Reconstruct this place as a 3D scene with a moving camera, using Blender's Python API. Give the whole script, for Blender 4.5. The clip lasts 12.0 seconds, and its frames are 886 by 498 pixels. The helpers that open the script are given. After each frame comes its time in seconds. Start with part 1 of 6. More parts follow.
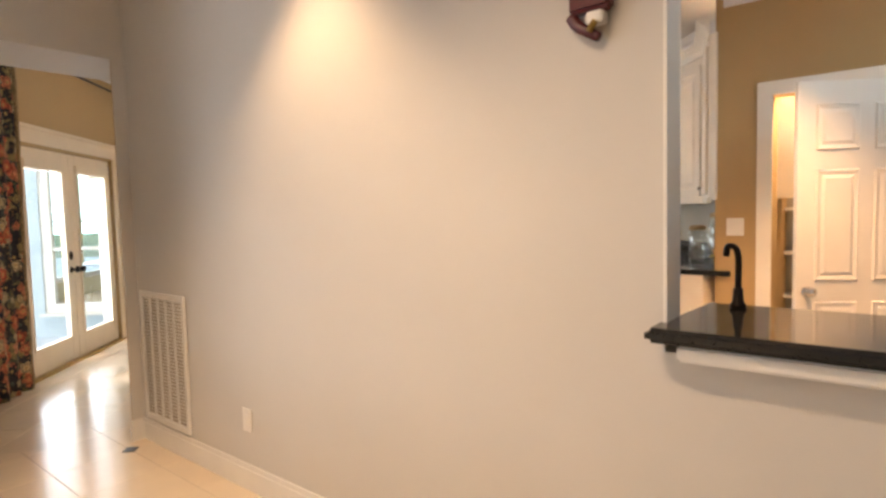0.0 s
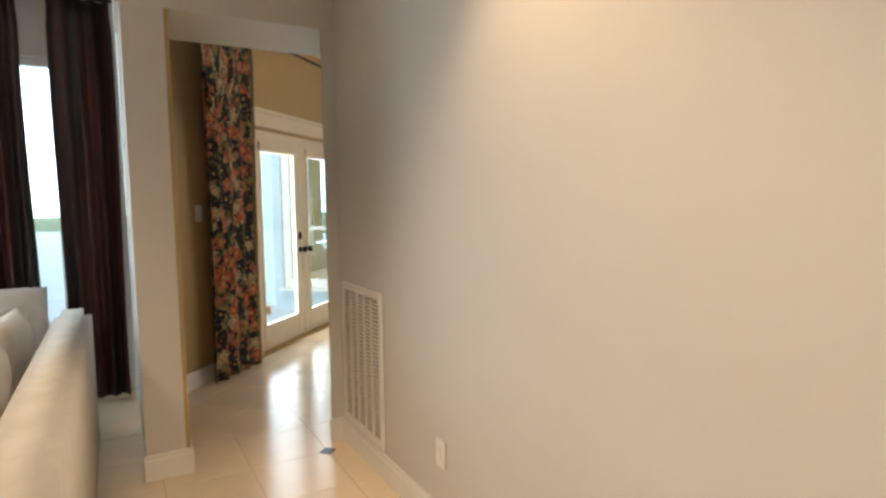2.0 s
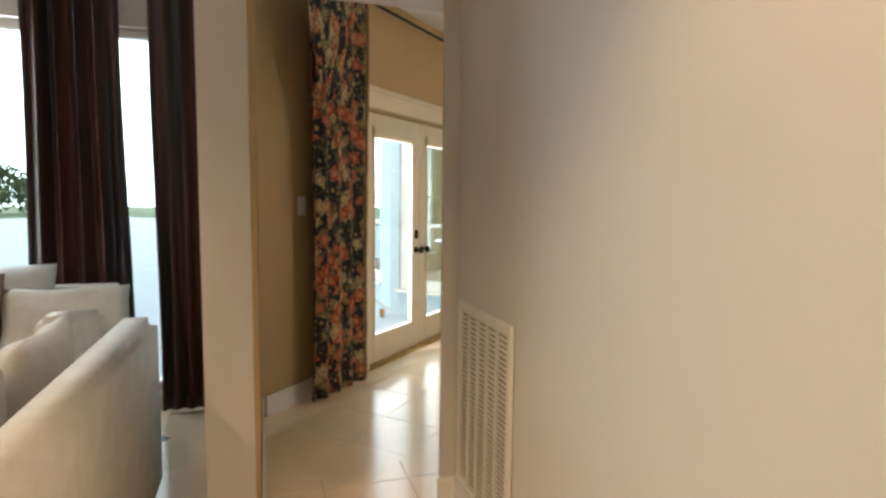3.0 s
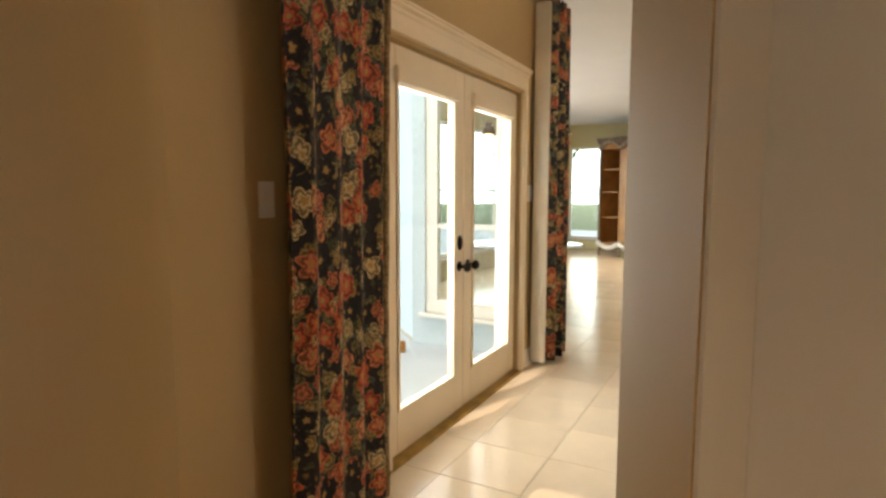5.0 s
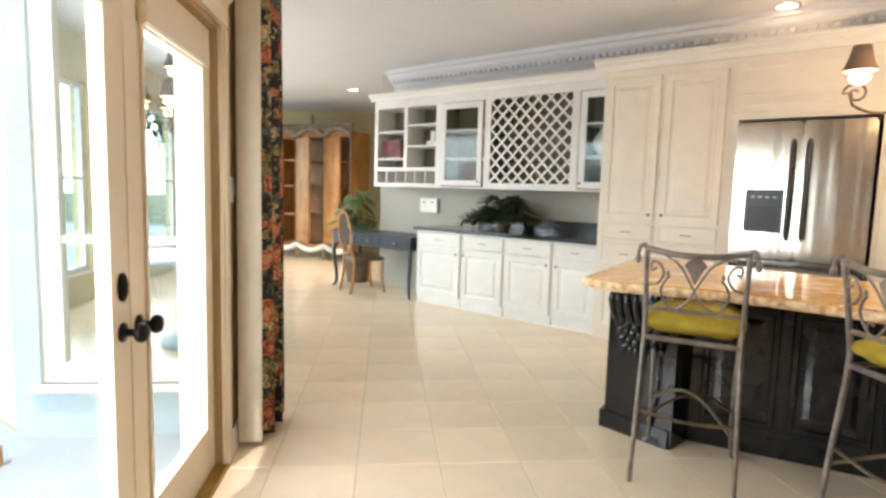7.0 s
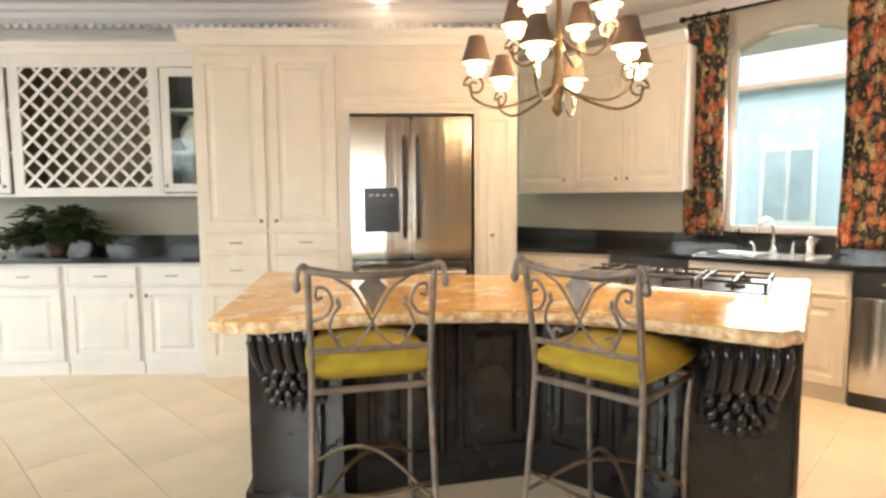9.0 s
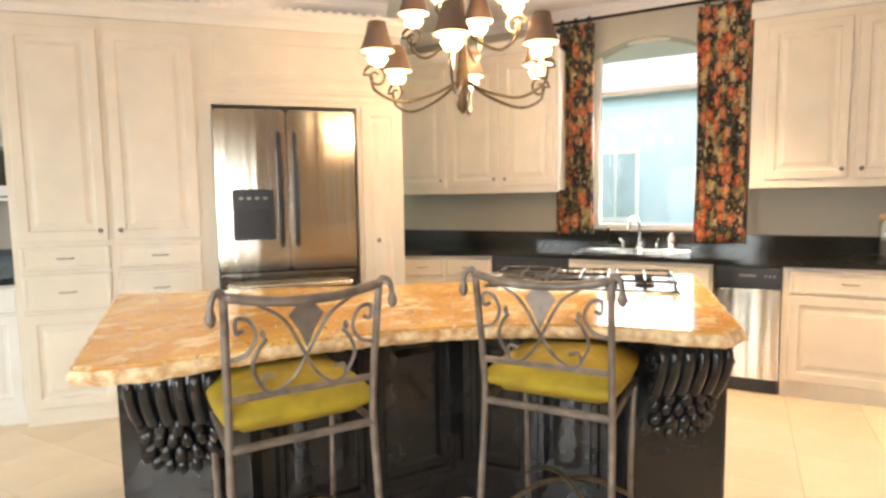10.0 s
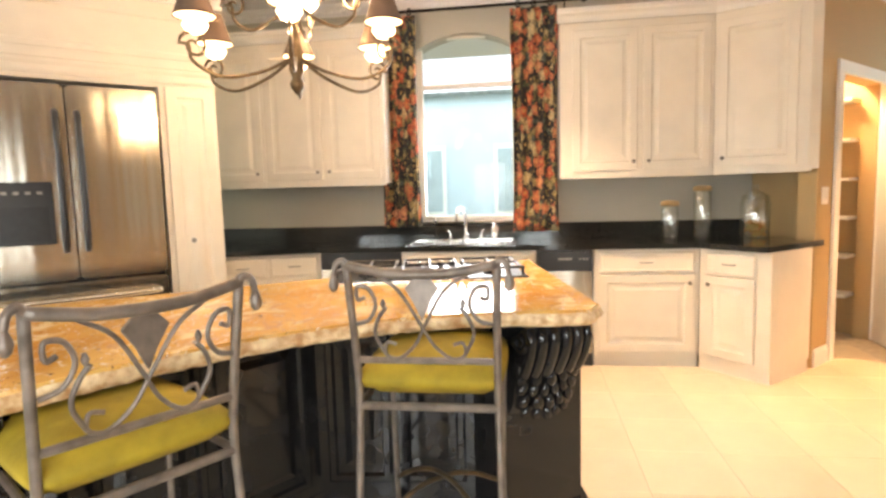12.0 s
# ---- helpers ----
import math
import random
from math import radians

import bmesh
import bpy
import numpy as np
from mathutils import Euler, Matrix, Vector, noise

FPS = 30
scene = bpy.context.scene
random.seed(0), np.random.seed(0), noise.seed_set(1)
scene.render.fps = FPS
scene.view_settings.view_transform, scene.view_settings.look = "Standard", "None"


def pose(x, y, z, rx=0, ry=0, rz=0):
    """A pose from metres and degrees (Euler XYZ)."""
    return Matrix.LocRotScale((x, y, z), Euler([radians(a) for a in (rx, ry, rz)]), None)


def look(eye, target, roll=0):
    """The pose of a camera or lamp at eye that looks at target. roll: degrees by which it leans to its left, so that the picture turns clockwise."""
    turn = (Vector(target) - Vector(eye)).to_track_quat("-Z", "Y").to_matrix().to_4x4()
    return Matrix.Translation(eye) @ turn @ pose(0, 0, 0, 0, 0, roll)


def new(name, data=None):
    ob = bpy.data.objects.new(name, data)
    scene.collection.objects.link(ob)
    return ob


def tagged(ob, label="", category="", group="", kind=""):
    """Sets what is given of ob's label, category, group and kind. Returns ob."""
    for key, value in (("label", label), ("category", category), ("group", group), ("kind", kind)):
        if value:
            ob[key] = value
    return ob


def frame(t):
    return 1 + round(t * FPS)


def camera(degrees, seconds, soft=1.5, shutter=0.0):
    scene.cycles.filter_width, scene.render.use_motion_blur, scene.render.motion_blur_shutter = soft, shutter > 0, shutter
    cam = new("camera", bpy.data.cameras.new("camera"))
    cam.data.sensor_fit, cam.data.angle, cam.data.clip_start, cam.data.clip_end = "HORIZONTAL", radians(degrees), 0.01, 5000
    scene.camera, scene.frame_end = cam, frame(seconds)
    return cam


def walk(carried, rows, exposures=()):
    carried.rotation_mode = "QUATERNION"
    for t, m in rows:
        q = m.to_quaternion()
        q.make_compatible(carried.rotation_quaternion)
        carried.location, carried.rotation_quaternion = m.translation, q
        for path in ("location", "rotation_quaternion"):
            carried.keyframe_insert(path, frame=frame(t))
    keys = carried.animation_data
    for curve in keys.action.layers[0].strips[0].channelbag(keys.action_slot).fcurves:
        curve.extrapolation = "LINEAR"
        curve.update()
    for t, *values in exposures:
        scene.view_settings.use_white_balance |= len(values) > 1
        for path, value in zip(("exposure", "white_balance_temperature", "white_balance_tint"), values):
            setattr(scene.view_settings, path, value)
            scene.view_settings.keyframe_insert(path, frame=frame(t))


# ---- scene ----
cam = camera(75.76, 12.0, 2.8)
ROWS = [  # seconds, place, yaw, pitch, roll
    (0, -0.065, 0.348, 1.374, -6.39, -3.73, 1.46),
    (0.5, -0.050, 0.500, 1.382, -3.30, -4.29, 1.70),
    (1, -0.058, 0.740, 1.388, 1.75, -4.47, 1.02),
    (1.5, -0.090, 0.850, 1.378, 6.89, -4.94, 1.64),
    (2, -0.147, 1.075, 1.395, 15.18, -5.01, 0.73),
    (2.5, -0.327, 1.469, 1.392, 22.02, -5.07, -0.29),
    (3, -0.500, 1.842, 1.375, 27.46, -5.17, -0.60),
    (5, -1.591, 3.298, 1.336, 28.17, -5.67, -0.13),
    (5.5, -1.855, 3.614, 1.343, 22.02, -5.93, -0.39),
    (6, -2.023, 3.944, 1.345, 15.44, -6.18, -1.37),
    (6.5, -2.203, 4.259, 1.345, 5.44, -6.09, -1.81),
    (7, -2.305, 4.521, 1.358, -5.77, -5.94, -1.62),
    (7.5, -2.350, 4.826, 1.342, -15.82, -5.66, -0.50),
    (7.7, -2.308, 4.887, 1.347, -20.36, -5.57, -0.29),
    (9.5, -2.103, 5.657, 1.350, -54.61, -5.12, 0.61),
    (10, -2.094, 5.858, 1.362, -62.21, -5.21, 0.86),
    (10.5, -2.161, 6.016, 1.349, -67.86, -4.85, 0.98),
    (11, -2.190, 6.078, 1.337, -71.65, -4.79, 1.33),
    (11.5, -2.131, 6.114, 1.329, -76.27, -5.30, 1.72),
    (12, -2.0, 6.10, 1.318, -81.75, -5.70, 1.6),
]
walk(cam, [(t, pose(x, y, z, 90 + pitch, roll, yaw)) for t, x, y, z, yaw, pitch, roll in ROWS],
     [(0.0, -0.22, 6900, 22), (0.5, -0.22, 6600, 22), (1.0, -0.27, 6300, 15), (2.5, -0.45, 6700, 13), (3.0, -0.45, 6900, 14),
      (5.0, -0.4, 8200, 20), (5.5, -0.5, 7600, 20), (6.3, -0.15, 6900, 19), (7.5, 0.03, 6900, 19), (9.5, 0.17, 7500, 20), (12.0, 0.27, 7500, 21)])

# ---- light ----
world = bpy.data.worlds.new("sky")
scene.world = world
world.use_nodes = True
wn = world.node_tree.nodes
sky = wn.new("ShaderNodeTexSky")
sky.sky_type = 'NISHITA'
sky.sun_disc = False
sky.sun_elevation, sky.sun_rotation = radians(65), radians(201)
world.node_tree.links.new(sky.outputs[0], wn["Background"].inputs[0])
wn["Background"].inputs[1].default_value = 0.15


def lamp(name, kind, m, energy, color, **kw):
    data = bpy.data.lights.new(name, kind)
    data.energy, data.color = energy, color
    for key, value in kw.items():
        if key == "size":
            data.size = value
        elif key == "size_y":
            data.shape, data.size_y = 'RECTANGLE', value
        elif key == "radius":
            data.shadow_soft_size = value
        elif key == "cone":
            data.spot_size, data.spot_blend = radians(value), 0.7
        elif key == "angle":
            data.angle = radians(value)
    ob = new(name, data)
    ob.matrix_world = m
    return ob


WARM, DAY, SOFT = (1.0, 0.70, 0.40), (0.86, 0.94, 1.0), (1.0, 0.76, 0.50)
lamp("sun", 'SUN', look((0, 0, 6), (1.0, 2.6, 0)), 2.8, (1.0, 0.97, 0.92), angle=0.6)
D = pose(0, 0, 0, 0, 0, -45)  # local x runs along the slanted walls, local y away from the living room


def dg(s, n, z=0.0, turn=0.0):
    return D @ pose(s, n, z, 0, 0, turn)


# added glowing ring, far beyond the garden, for blown-out daylight all round
glow = bpy.data.materials.new("glowing_backdrop")
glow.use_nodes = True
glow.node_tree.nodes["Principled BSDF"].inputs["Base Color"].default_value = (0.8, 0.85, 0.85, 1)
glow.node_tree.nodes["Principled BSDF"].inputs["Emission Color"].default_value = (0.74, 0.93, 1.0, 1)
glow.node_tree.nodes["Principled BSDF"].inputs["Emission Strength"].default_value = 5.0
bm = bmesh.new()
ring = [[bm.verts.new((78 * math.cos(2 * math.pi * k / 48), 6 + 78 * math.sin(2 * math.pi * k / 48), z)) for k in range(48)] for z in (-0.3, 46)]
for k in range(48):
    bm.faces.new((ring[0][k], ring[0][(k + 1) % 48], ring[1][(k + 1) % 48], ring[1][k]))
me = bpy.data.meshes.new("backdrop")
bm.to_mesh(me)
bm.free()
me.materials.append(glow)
tagged(new("backdrop", me), "added glowing ring for blown-out daylight beyond the garden", "sky", "", "structure")

# daylight that comes in through the window openings
lamp("door_daylight", 'AREA', look((-3.25, 6.35, 1.15), (0, 6.35, 0.9)), 62, DAY, size=1.5, size_y=1.7)
lamp("sink_daylight", 'AREA', look((2.95, 6.6, 1.85), (0, 6.6, 1.2)), 45, DAY, size=0.75, size_y=1.4)
lamp("breakfast_daylight", 'AREA', look((-5.5, 11.5, 1.5), (0, 11.5, 1.0)), 75, DAY, size=4.5, size_y=2.0)
e = dg(-5.75, -1.2, 1.5)
lamp("living_daylight", 'AREA', look(e.translation, dg(-2, -1.2, 1.0).translation), 150, DAY, size=2.6, size_y=1.9)
# recessed ceiling lamps: only the one at y = 14.0 is known, the rest are added fill
for k, (x, y, z, w) in enumerate(((0.9, 9.0, 2.90, 9), (1.6, 6.0, 2.90, 75),
                                  (-2.84, 14.0, 2.90, 70), (1.9, 2.76, 2.90, 120))):
    lamp("downlight", 'SPOT', look((x, y, z - 0.03), (x, y + 0.001, 0)), w * 3.7, (1.0, 0.60, 0.28) if y < 4 else SOFT, radius=0.06, cone=88)
# first makes the warm pool on the hatch wall, the other two are added fill
for s, n, w in ((-2.15, 1.38, 50), (-1.2, 0.4, 70), (-2.6, -1.0, 85)):
    lamp("downlight", 'SPOT', look(dg(s, n, 2.72).translation, dg(s, n + 0.001, 0).translation), w * 1.9, WARM if n > 1 else SOFT, radius=0.06, cone=95 if n > 1 else 140)
lamp("pantry_lamp", 'POINT', dg(-0.55, 4.88, 2.35), 110, WARM, radius=0.08)


# ---- materials ----
def mat(name, color, rough=0.5, metal=0.0, var=0.08, scale=6.0, bump=0.0, bscale=60.0, alt=None, coat=0.0, obj=True, trans=0.0, spec=0.5, emit=None):
    m = bpy.data.materials.new(name)
    m.use_nodes = True
    n, l = m.node_tree.nodes, m.node_tree.links
    b = n["Principled BSDF"]
    tc = n.new("ShaderNodeTexCoord")
    no = n.new("ShaderNodeTexNoise")
    no.inputs["Scale"].default_value, no.inputs["Detail"].default_value = scale, 5
    l.new(tc.outputs["Object" if obj else "Generated"], no.inputs["Vector"])
    ramp = n.new("ShaderNodeValToRGB")
    a = alt or tuple(c * (1 - 2 * var) for c in color)
    ramp.color_ramp.elements[0].position, ramp.color_ramp.elements[1].position = 0.35, 0.65
    ramp.color_ramp.elements[0].color, ramp.color_ramp.elements[1].color = (*a, 1), (*color, 1)
    l.new(no.outputs["Fac"], ramp.inputs[0])
    l.new(ramp.outputs[0], b.inputs["Base Color"])
    fine = n.new("ShaderNodeTexNoise")
    fine.inputs["Scale"].default_value, fine.inputs["Detail"].default_value = bscale, 4
    l.new(tc.outputs["Object"], fine.inputs["Vector"])
    mr = n.new("ShaderNodeMapRange")
    mr.inputs["To Min"].default_value, mr.inputs["To Max"].default_value = max(0.02, rough - 0.06), min(1, rough + 0.08)
    l.new(fine.outputs["Fac"], mr.inputs["Value"])
    l.new(mr.outputs[0], b.inputs["Roughness"])
    b.inputs["Metallic"].default_value = metal
    b.inputs["Coat Weight"].default_value = coat
    b.inputs["Specular IOR Level"].default_value = spec
    b.inputs["Transmission Weight"].default_value = trans
    if bump:
        bp = n.new("ShaderNodeBump")
        bp.inputs["Strength"].default_value, bp.inputs["Distance"].default_value = bump, 0.004
        l.new(fine.outputs["Fac"], bp.inputs["Height"])
        l.new(bp.outputs[0], b.inputs["Normal"])
    if emit:
        b.inputs["Emission Color"].default_value, b.inputs["Emission Strength"].default_value = (*emit[0], 1), emit[1]
    return m


def per_piece(m, low=0.86, high=1.04):
    """Vary the base colour from piece to piece."""
    n, l = m.node_tree.nodes, m.node_tree.links
    b = n["Principled BSDF"]
    src = b.inputs["Base Color"].links[0].from_socket
    info, mr, mix = n.new("ShaderNodeObjectInfo"), n.new("ShaderNodeMapRange"), n.new("ShaderNodeMixRGB")
    mr.inputs["To Min"].default_value, mr.inputs["To Max"].default_value = low, high
    l.new(info.outputs["Random"], mr.inputs["Value"])
    mix.blend_type, mix.inputs[0].default_value = 'MULTIPLY', 1
    l.new(src, mix.inputs[1])
    l.new(mr.outputs[0], mix.inputs[2])
    l.new(mix.outputs[0], b.inputs["Base Color"])
    return m


WALL = mat("living_wall_paint", (0.61, 0.585, 0.54), 0.7, var=0.02, scale=1.6, bump=0.12, bscale=220)
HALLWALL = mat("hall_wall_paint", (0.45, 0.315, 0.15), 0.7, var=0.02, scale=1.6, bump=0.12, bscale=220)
KWALL = mat("kitchen_wall_paint", (0.42, 0.40, 0.335), 0.65, var=0.03, scale=2, bump=0.12, bscale=220)
YELLOW = mat("yellow_wall_paint", (0.62, 0.55, 0.33), 0.7, var=0.03, scale=2, bump=0.1, bscale=200)
CEIL = mat("ceiling_paint", (0.74, 0.745, 0.75), 0.8, var=0.015, scale=2, bump=0.1, bscale=150)
TRIM = mat("white_trim_paint", (0.80, 0.78, 0.73), 0.4, var=0.03, scale=4, bump=0.04, bscale=120)
CREAM = mat("cream_cabinet_paint", (0.76, 0.70, 0.60), 0.38, var=0.035, scale=5, bump=0.05, bscale=90)
WHITE = mat("white_cabinet_paint", (0.76, 0.745, 0.71), 0.4, var=0.03, scale=5, bump=0.05, bscale=90)
DOORP = mat("cream_door_paint", (0.78, 0.67, 0.50), 0.35, var=0.03, scale=4, bump=0.04, bscale=90)
TILE = per_piece(mat("limestone_tile", (0.82, 0.68, 0.49), 0.17, var=0.07, scale=2.6, bump=0.05, bscale=26, alt=(0.72, 0.60, 0.44), obj=True), 0.95, 1.03)
GROUT = mat("tile_grout", (0.50, 0.42, 0.31), 0.85, var=0.1, scale=20)
INSET = mat("black_stone_inset", (0.012, 0.012, 0.013), 0.35, var=0.2, scale=30)
GRANITE = mat("black_granite", (0.012, 0.013, 0.014), 0.08, var=0.3, scale=90, alt=(0.02, 0.02, 0.018))
BLACKCAB = mat("black_cabinet_paint", (0.016, 0.016, 0.017), 0.09, var=0.2, scale=8, bump=0.03, bscale=30)
IRON = mat("grey_brown_iron", (0.25, 0.21, 0.18), 0.42, 0.55, var=0.2, scale=18, bump=0.25, bscale=90)
BRONZE = mat("antique_bronze", (0.17, 0.125, 0.075), 0.38, 0.75, var=0.25, scale=20, bump=0.25, bscale=90)
DARKMETAL = mat("dark_bronze", (0.02, 0.016, 0.013), 0.35, 0.8, var=0.2, scale=20)
CHROME = mat("chrome", (0.8, 0.8, 0.8), 0.12, 1.0, var=0.02, scale=10)
PEWTER = mat("pewter_knob", (0.30, 0.27, 0.24), 0.35, 0.9, var=0.1, scale=20)
BRASS = mat("brass_sill", (0.55, 0.38, 0.12), 0.35, 0.9, var=0.15, scale=12)
LIME = mat("lime_velvet", (0.42, 0.30, 0.02), 0.75, var=0.2, scale=9, bump=0.3, bscale=160)
LINEN = mat("grey_linen", (0.52, 0.50, 0.46), 0.9, var=0.06, scale=12, bump=0.35, bscale=260)
CUSH = mat("blue_grey_linen", (0.50, 0.52, 0.51), 0.9, var=0.06, scale=14, bump=0.35, bscale=260)
BLACKP = mat("black_plastic", (0.02, 0.02, 0.022), 0.3, var=0.1, scale=12)
WOOD = mat("honey_wood", (0.46, 0.22, 0.065), 0.38, var=0.2, scale=3.5, bump=0.1, bscale=40, alt=(0.31, 0.125, 0.033))
DARKWOOD = mat("grey_brown_wood", (0.20, 0.13, 0.085), 0.5, var=0.25, scale=5, bump=0.2, bscale=50)
NAVY = mat("navy_desk_paint", (0.03, 0.045, 0.065), 0.35, var=0.2, scale=6)
PLASTIC = mat("white_plastic", (0.80, 0.78, 0.73), 0.35, var=0.02, scale=8)
LEAF = per_piece(mat("leaf_green", (0.055, 0.085, 0.022), 0.5, var=0.3, scale=9, alt=(0.02, 0.04, 0.012)), 0.6, 1.3)
# lighter than LEAF: outdoor glare is put into the hedge colour
GARDENLEAF = mat("glare_lightened_leaf", (0.12, 0.16, 0.07), 0.6, var=0.3, scale=0.7)
FIGLEAF = per_piece(mat("fig_leaf_green", (0.12, 0.20, 0.06), 0.45, var=0.25, scale=7), 0.7, 1.3)
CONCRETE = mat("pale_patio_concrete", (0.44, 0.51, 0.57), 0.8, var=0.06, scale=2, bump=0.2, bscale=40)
STUCCO = mat("white_stucco", (0.52, 0.62, 0.68), 0.85, var=0.04, scale=2, bump=0.3, bscale=80)
GRASS = mat("lawn", (0.12, 0.17, 0.07), 0.9, var=0.25, scale=1.5, bump=0.5, bscale=30)
CORK = mat("cork_lid", (0.50, 0.34, 0.17), 0.7, var=0.15, scale=30, bump=0.2, bscale=120)
PASTA = mat("dried_pods", (0.60, 0.16, 0.03), 0.6, var=0.4, scale=16, alt=(0.5, 0.42, 0.12))
PAPER = mat("book_covers", (0.30, 0.06, 0.04), 0.6, var=0.4, scale=5, alt=(0.03, 0.035, 0.05))
BULB = mat("frosted_glass_cup", (0.9, 0.8, 0.62), 0.5, var=0.02, scale=8, emit=((1.0, 0.80, 0.50), 7.0))
SHADE = mat("taupe_fabric_shade", (0.16, 0.105, 0.075), 0.85, var=0.1, scale=10, bump=0.3, bscale=200)
# cloth lining that emits the bulb light which would fall on it
SHADEIN = mat("self_glowing_lining", (0.85, 0.72, 0.5), 0.8, var=0.02, scale=8, emit=((1.0, 0.74, 0.42), 5.0))
LIT = mat("recessed_lamp_glow", (0.9, 0.9, 0.85), 0.5, var=0.01, emit=((1.0, 0.9, 0.75), 9.0))


def glass(name, tint=(0.95, 0.98, 0.98), rough=0.0, low=0.012):
    m = bpy.data.materials.new(name)
    m.use_nodes = True
    n, l = m.node_tree.nodes, m.node_tree.links
    n.remove(n["Principled BSDF"])
    tr, gl, mix, fr = n.new("ShaderNodeBsdfTransparent"), n.new("ShaderNodeBsdfGlossy"), n.new("ShaderNodeMixShader"), n.new("ShaderNodeLayerWeight")
    tr.inputs[0].default_value = (*tint, 1)
    gl.inputs["Roughness"].default_value = rough
    fr.inputs["Blend"].default_value = 0.5
    pw, mr = n.new("ShaderNodeMath"), n.new("ShaderNodeMapRange")
    pw.operation, pw.inputs[1].default_value = 'POWER', 4.0
    mr.inputs["To Min"].default_value, mr.inputs["To Max"].default_value = low, 0.6
    l.new(fr.outputs["Facing"], pw.inputs[0])
    l.new(pw.outputs[0], mr.inputs["Value"])
    l.new(mr.outputs[0], mix.inputs[0])
    l.new(tr.outputs[0], mix.inputs[1])
    l.new(gl.outputs[0], mix.inputs[2])
    l.new(mix.outputs[0], n["Material Output"].inputs[0])
    return m


PANE = glass("clear_glass")
JARGLASS = glass("jar_glass", (0.93, 0.96, 0.95), 0.03, 0.24)
CABGLASS = glass("cabinet_glass", (0.92, 0.96, 0.95), 0.01, 0.035)
# inner faces of the white cabinets, a darker olive than the outside
INNER = mat("olive_cabinet_inside", (0.17, 0.145, 0.095), 0.6, var=0.1, scale=6)


def floral(name, ground=(0.012, 0.011, 0.012)):
    """Dark cloth printed with coral, gold and grey-green flowers and leaves."""
    m = bpy.data.materials.new(name)
    m.use_nodes = True
    n, l = m.node_tree.nodes, m.node_tree.links
    b = n["Principled BSDF"]
    b.inputs["Roughness"].default_value = 0.75
    uv = n.new("ShaderNodeUVMap")
    warp = n.new("ShaderNodeTexNoise")
    warp.inputs["Scale"].default_value = 14
    l.new(uv.outputs[0], warp.inputs["Vector"])
    add = n.new("ShaderNodeMixRGB")
    add.blend_type, add.inputs[0].default_value = 'ADD', 0.05
    l.new(uv.outputs[0], add.inputs[1])
    l.new(warp.outputs["Color"], add.inputs[2])

    def math_node(op, a, c, d=None):
        q = n.new("ShaderNodeMath")
        q.operation = op
        for k, v in enumerate((a, c, d)):
            if v is None:
                continue
            if isinstance(v, (int, float)):
                q.inputs[k].default_value = v
            else:
                l.new(v, q.inputs[k])
        return q.outputs[0]

    def blooms(scale, size, petals, depth, colors, prev, heart=None):
        """Flowers scattered over the cloth, each with its petals round a heart."""
        vo = n.new("ShaderNodeTexVoronoi")
        vo.voronoi_dimensions = '2D'
        vo.inputs["Scale"].default_value, vo.inputs["Randomness"].default_value = scale, 0.85
        l.new(add.outputs[0], vo.inputs["Vector"])
        sub, xyz, sep = n.new("ShaderNodeVectorMath"), n.new("ShaderNodeSeparateXYZ"), n.new("ShaderNodeSeparateColor")
        sub.operation = 'SUBTRACT'
        l.new(add.outputs[0], sub.inputs[0])
        l.new(vo.outputs["Position"], sub.inputs[1])
        l.new(sub.outputs[0], xyz.inputs[0])
        l.new(vo.outputs["Color"], sep.inputs[0])
        angle = math_node('ARCTAN2', xyz.outputs[1], xyz.outputs[0])
        turn = math_node('MULTIPLY_ADD', sep.outputs[1], 6.28, math_node('MULTIPLY', angle, petals))
        lobe = math_node('ABSOLUTE', math_node('SINE', turn, 0), 0)
        radius = math_node('MULTIPLY_ADD', lobe, depth, size - depth)
        rel = math_node('DIVIDE', vo.outputs["Distance"], radius)
        mask = n.new("ShaderNodeMapRange")
        mask.inputs["From Min"].default_value, mask.inputs["From Max"].default_value = 1.03, 0.93
        l.new(rel, mask.inputs["Value"])
        ramp = n.new("ShaderNodeValToRGB")
        ramp.color_ramp.interpolation = 'CONSTANT'
        for i, c in enumerate(colors):
            el = ramp.color_ramp.elements[i] if i < 2 else ramp.color_ramp.elements.new(i / len(colors))
            el.position, el.color = i / len(colors), (*c, 1)
        l.new(sep.outputs[0], ramp.inputs[0])
        rings = n.new("ShaderNodeMapRange")
        rings.inputs["To Min"].default_value, rings.inputs["To Max"].default_value = 0.25, 1.3
        grain = n.new("ShaderNodeTexNoise")
        grain.inputs["Scale"].default_value, grain.inputs["Detail"].default_value = scale * 7, 2
        l.new(add.outputs[0], grain.inputs["Vector"])
        wavy = math_node('SINE', math_node('MULTIPLY_ADD', rel, 11.0, math_node('MULTIPLY', grain.outputs["Fac"], 7.0)), 0)
        l.new(math_node('MULTIPLY_ADD', wavy, 0.5, 0.5), rings.inputs["Value"])
        tone = n.new("ShaderNodeMixRGB")
        tone.blend_type, tone.inputs[0].default_value = 'MULTIPLY', 1.0
        l.new(ramp.outputs[0], tone.inputs[1])
        l.new(rings.outputs[0], tone.inputs[2])
        src = tone.outputs[0]
        if heart:
            hm, hx = n.new("ShaderNodeMapRange"), n.new("ShaderNodeMixRGB")
            hm.inputs["From Min"].default_value, hm.inputs["From Max"].default_value = 0.30, 0.20
            l.new(rel, hm.inputs["Value"])
            l.new(hm.outputs[0], hx.inputs[0])
            l.new(src, hx.inputs[1])
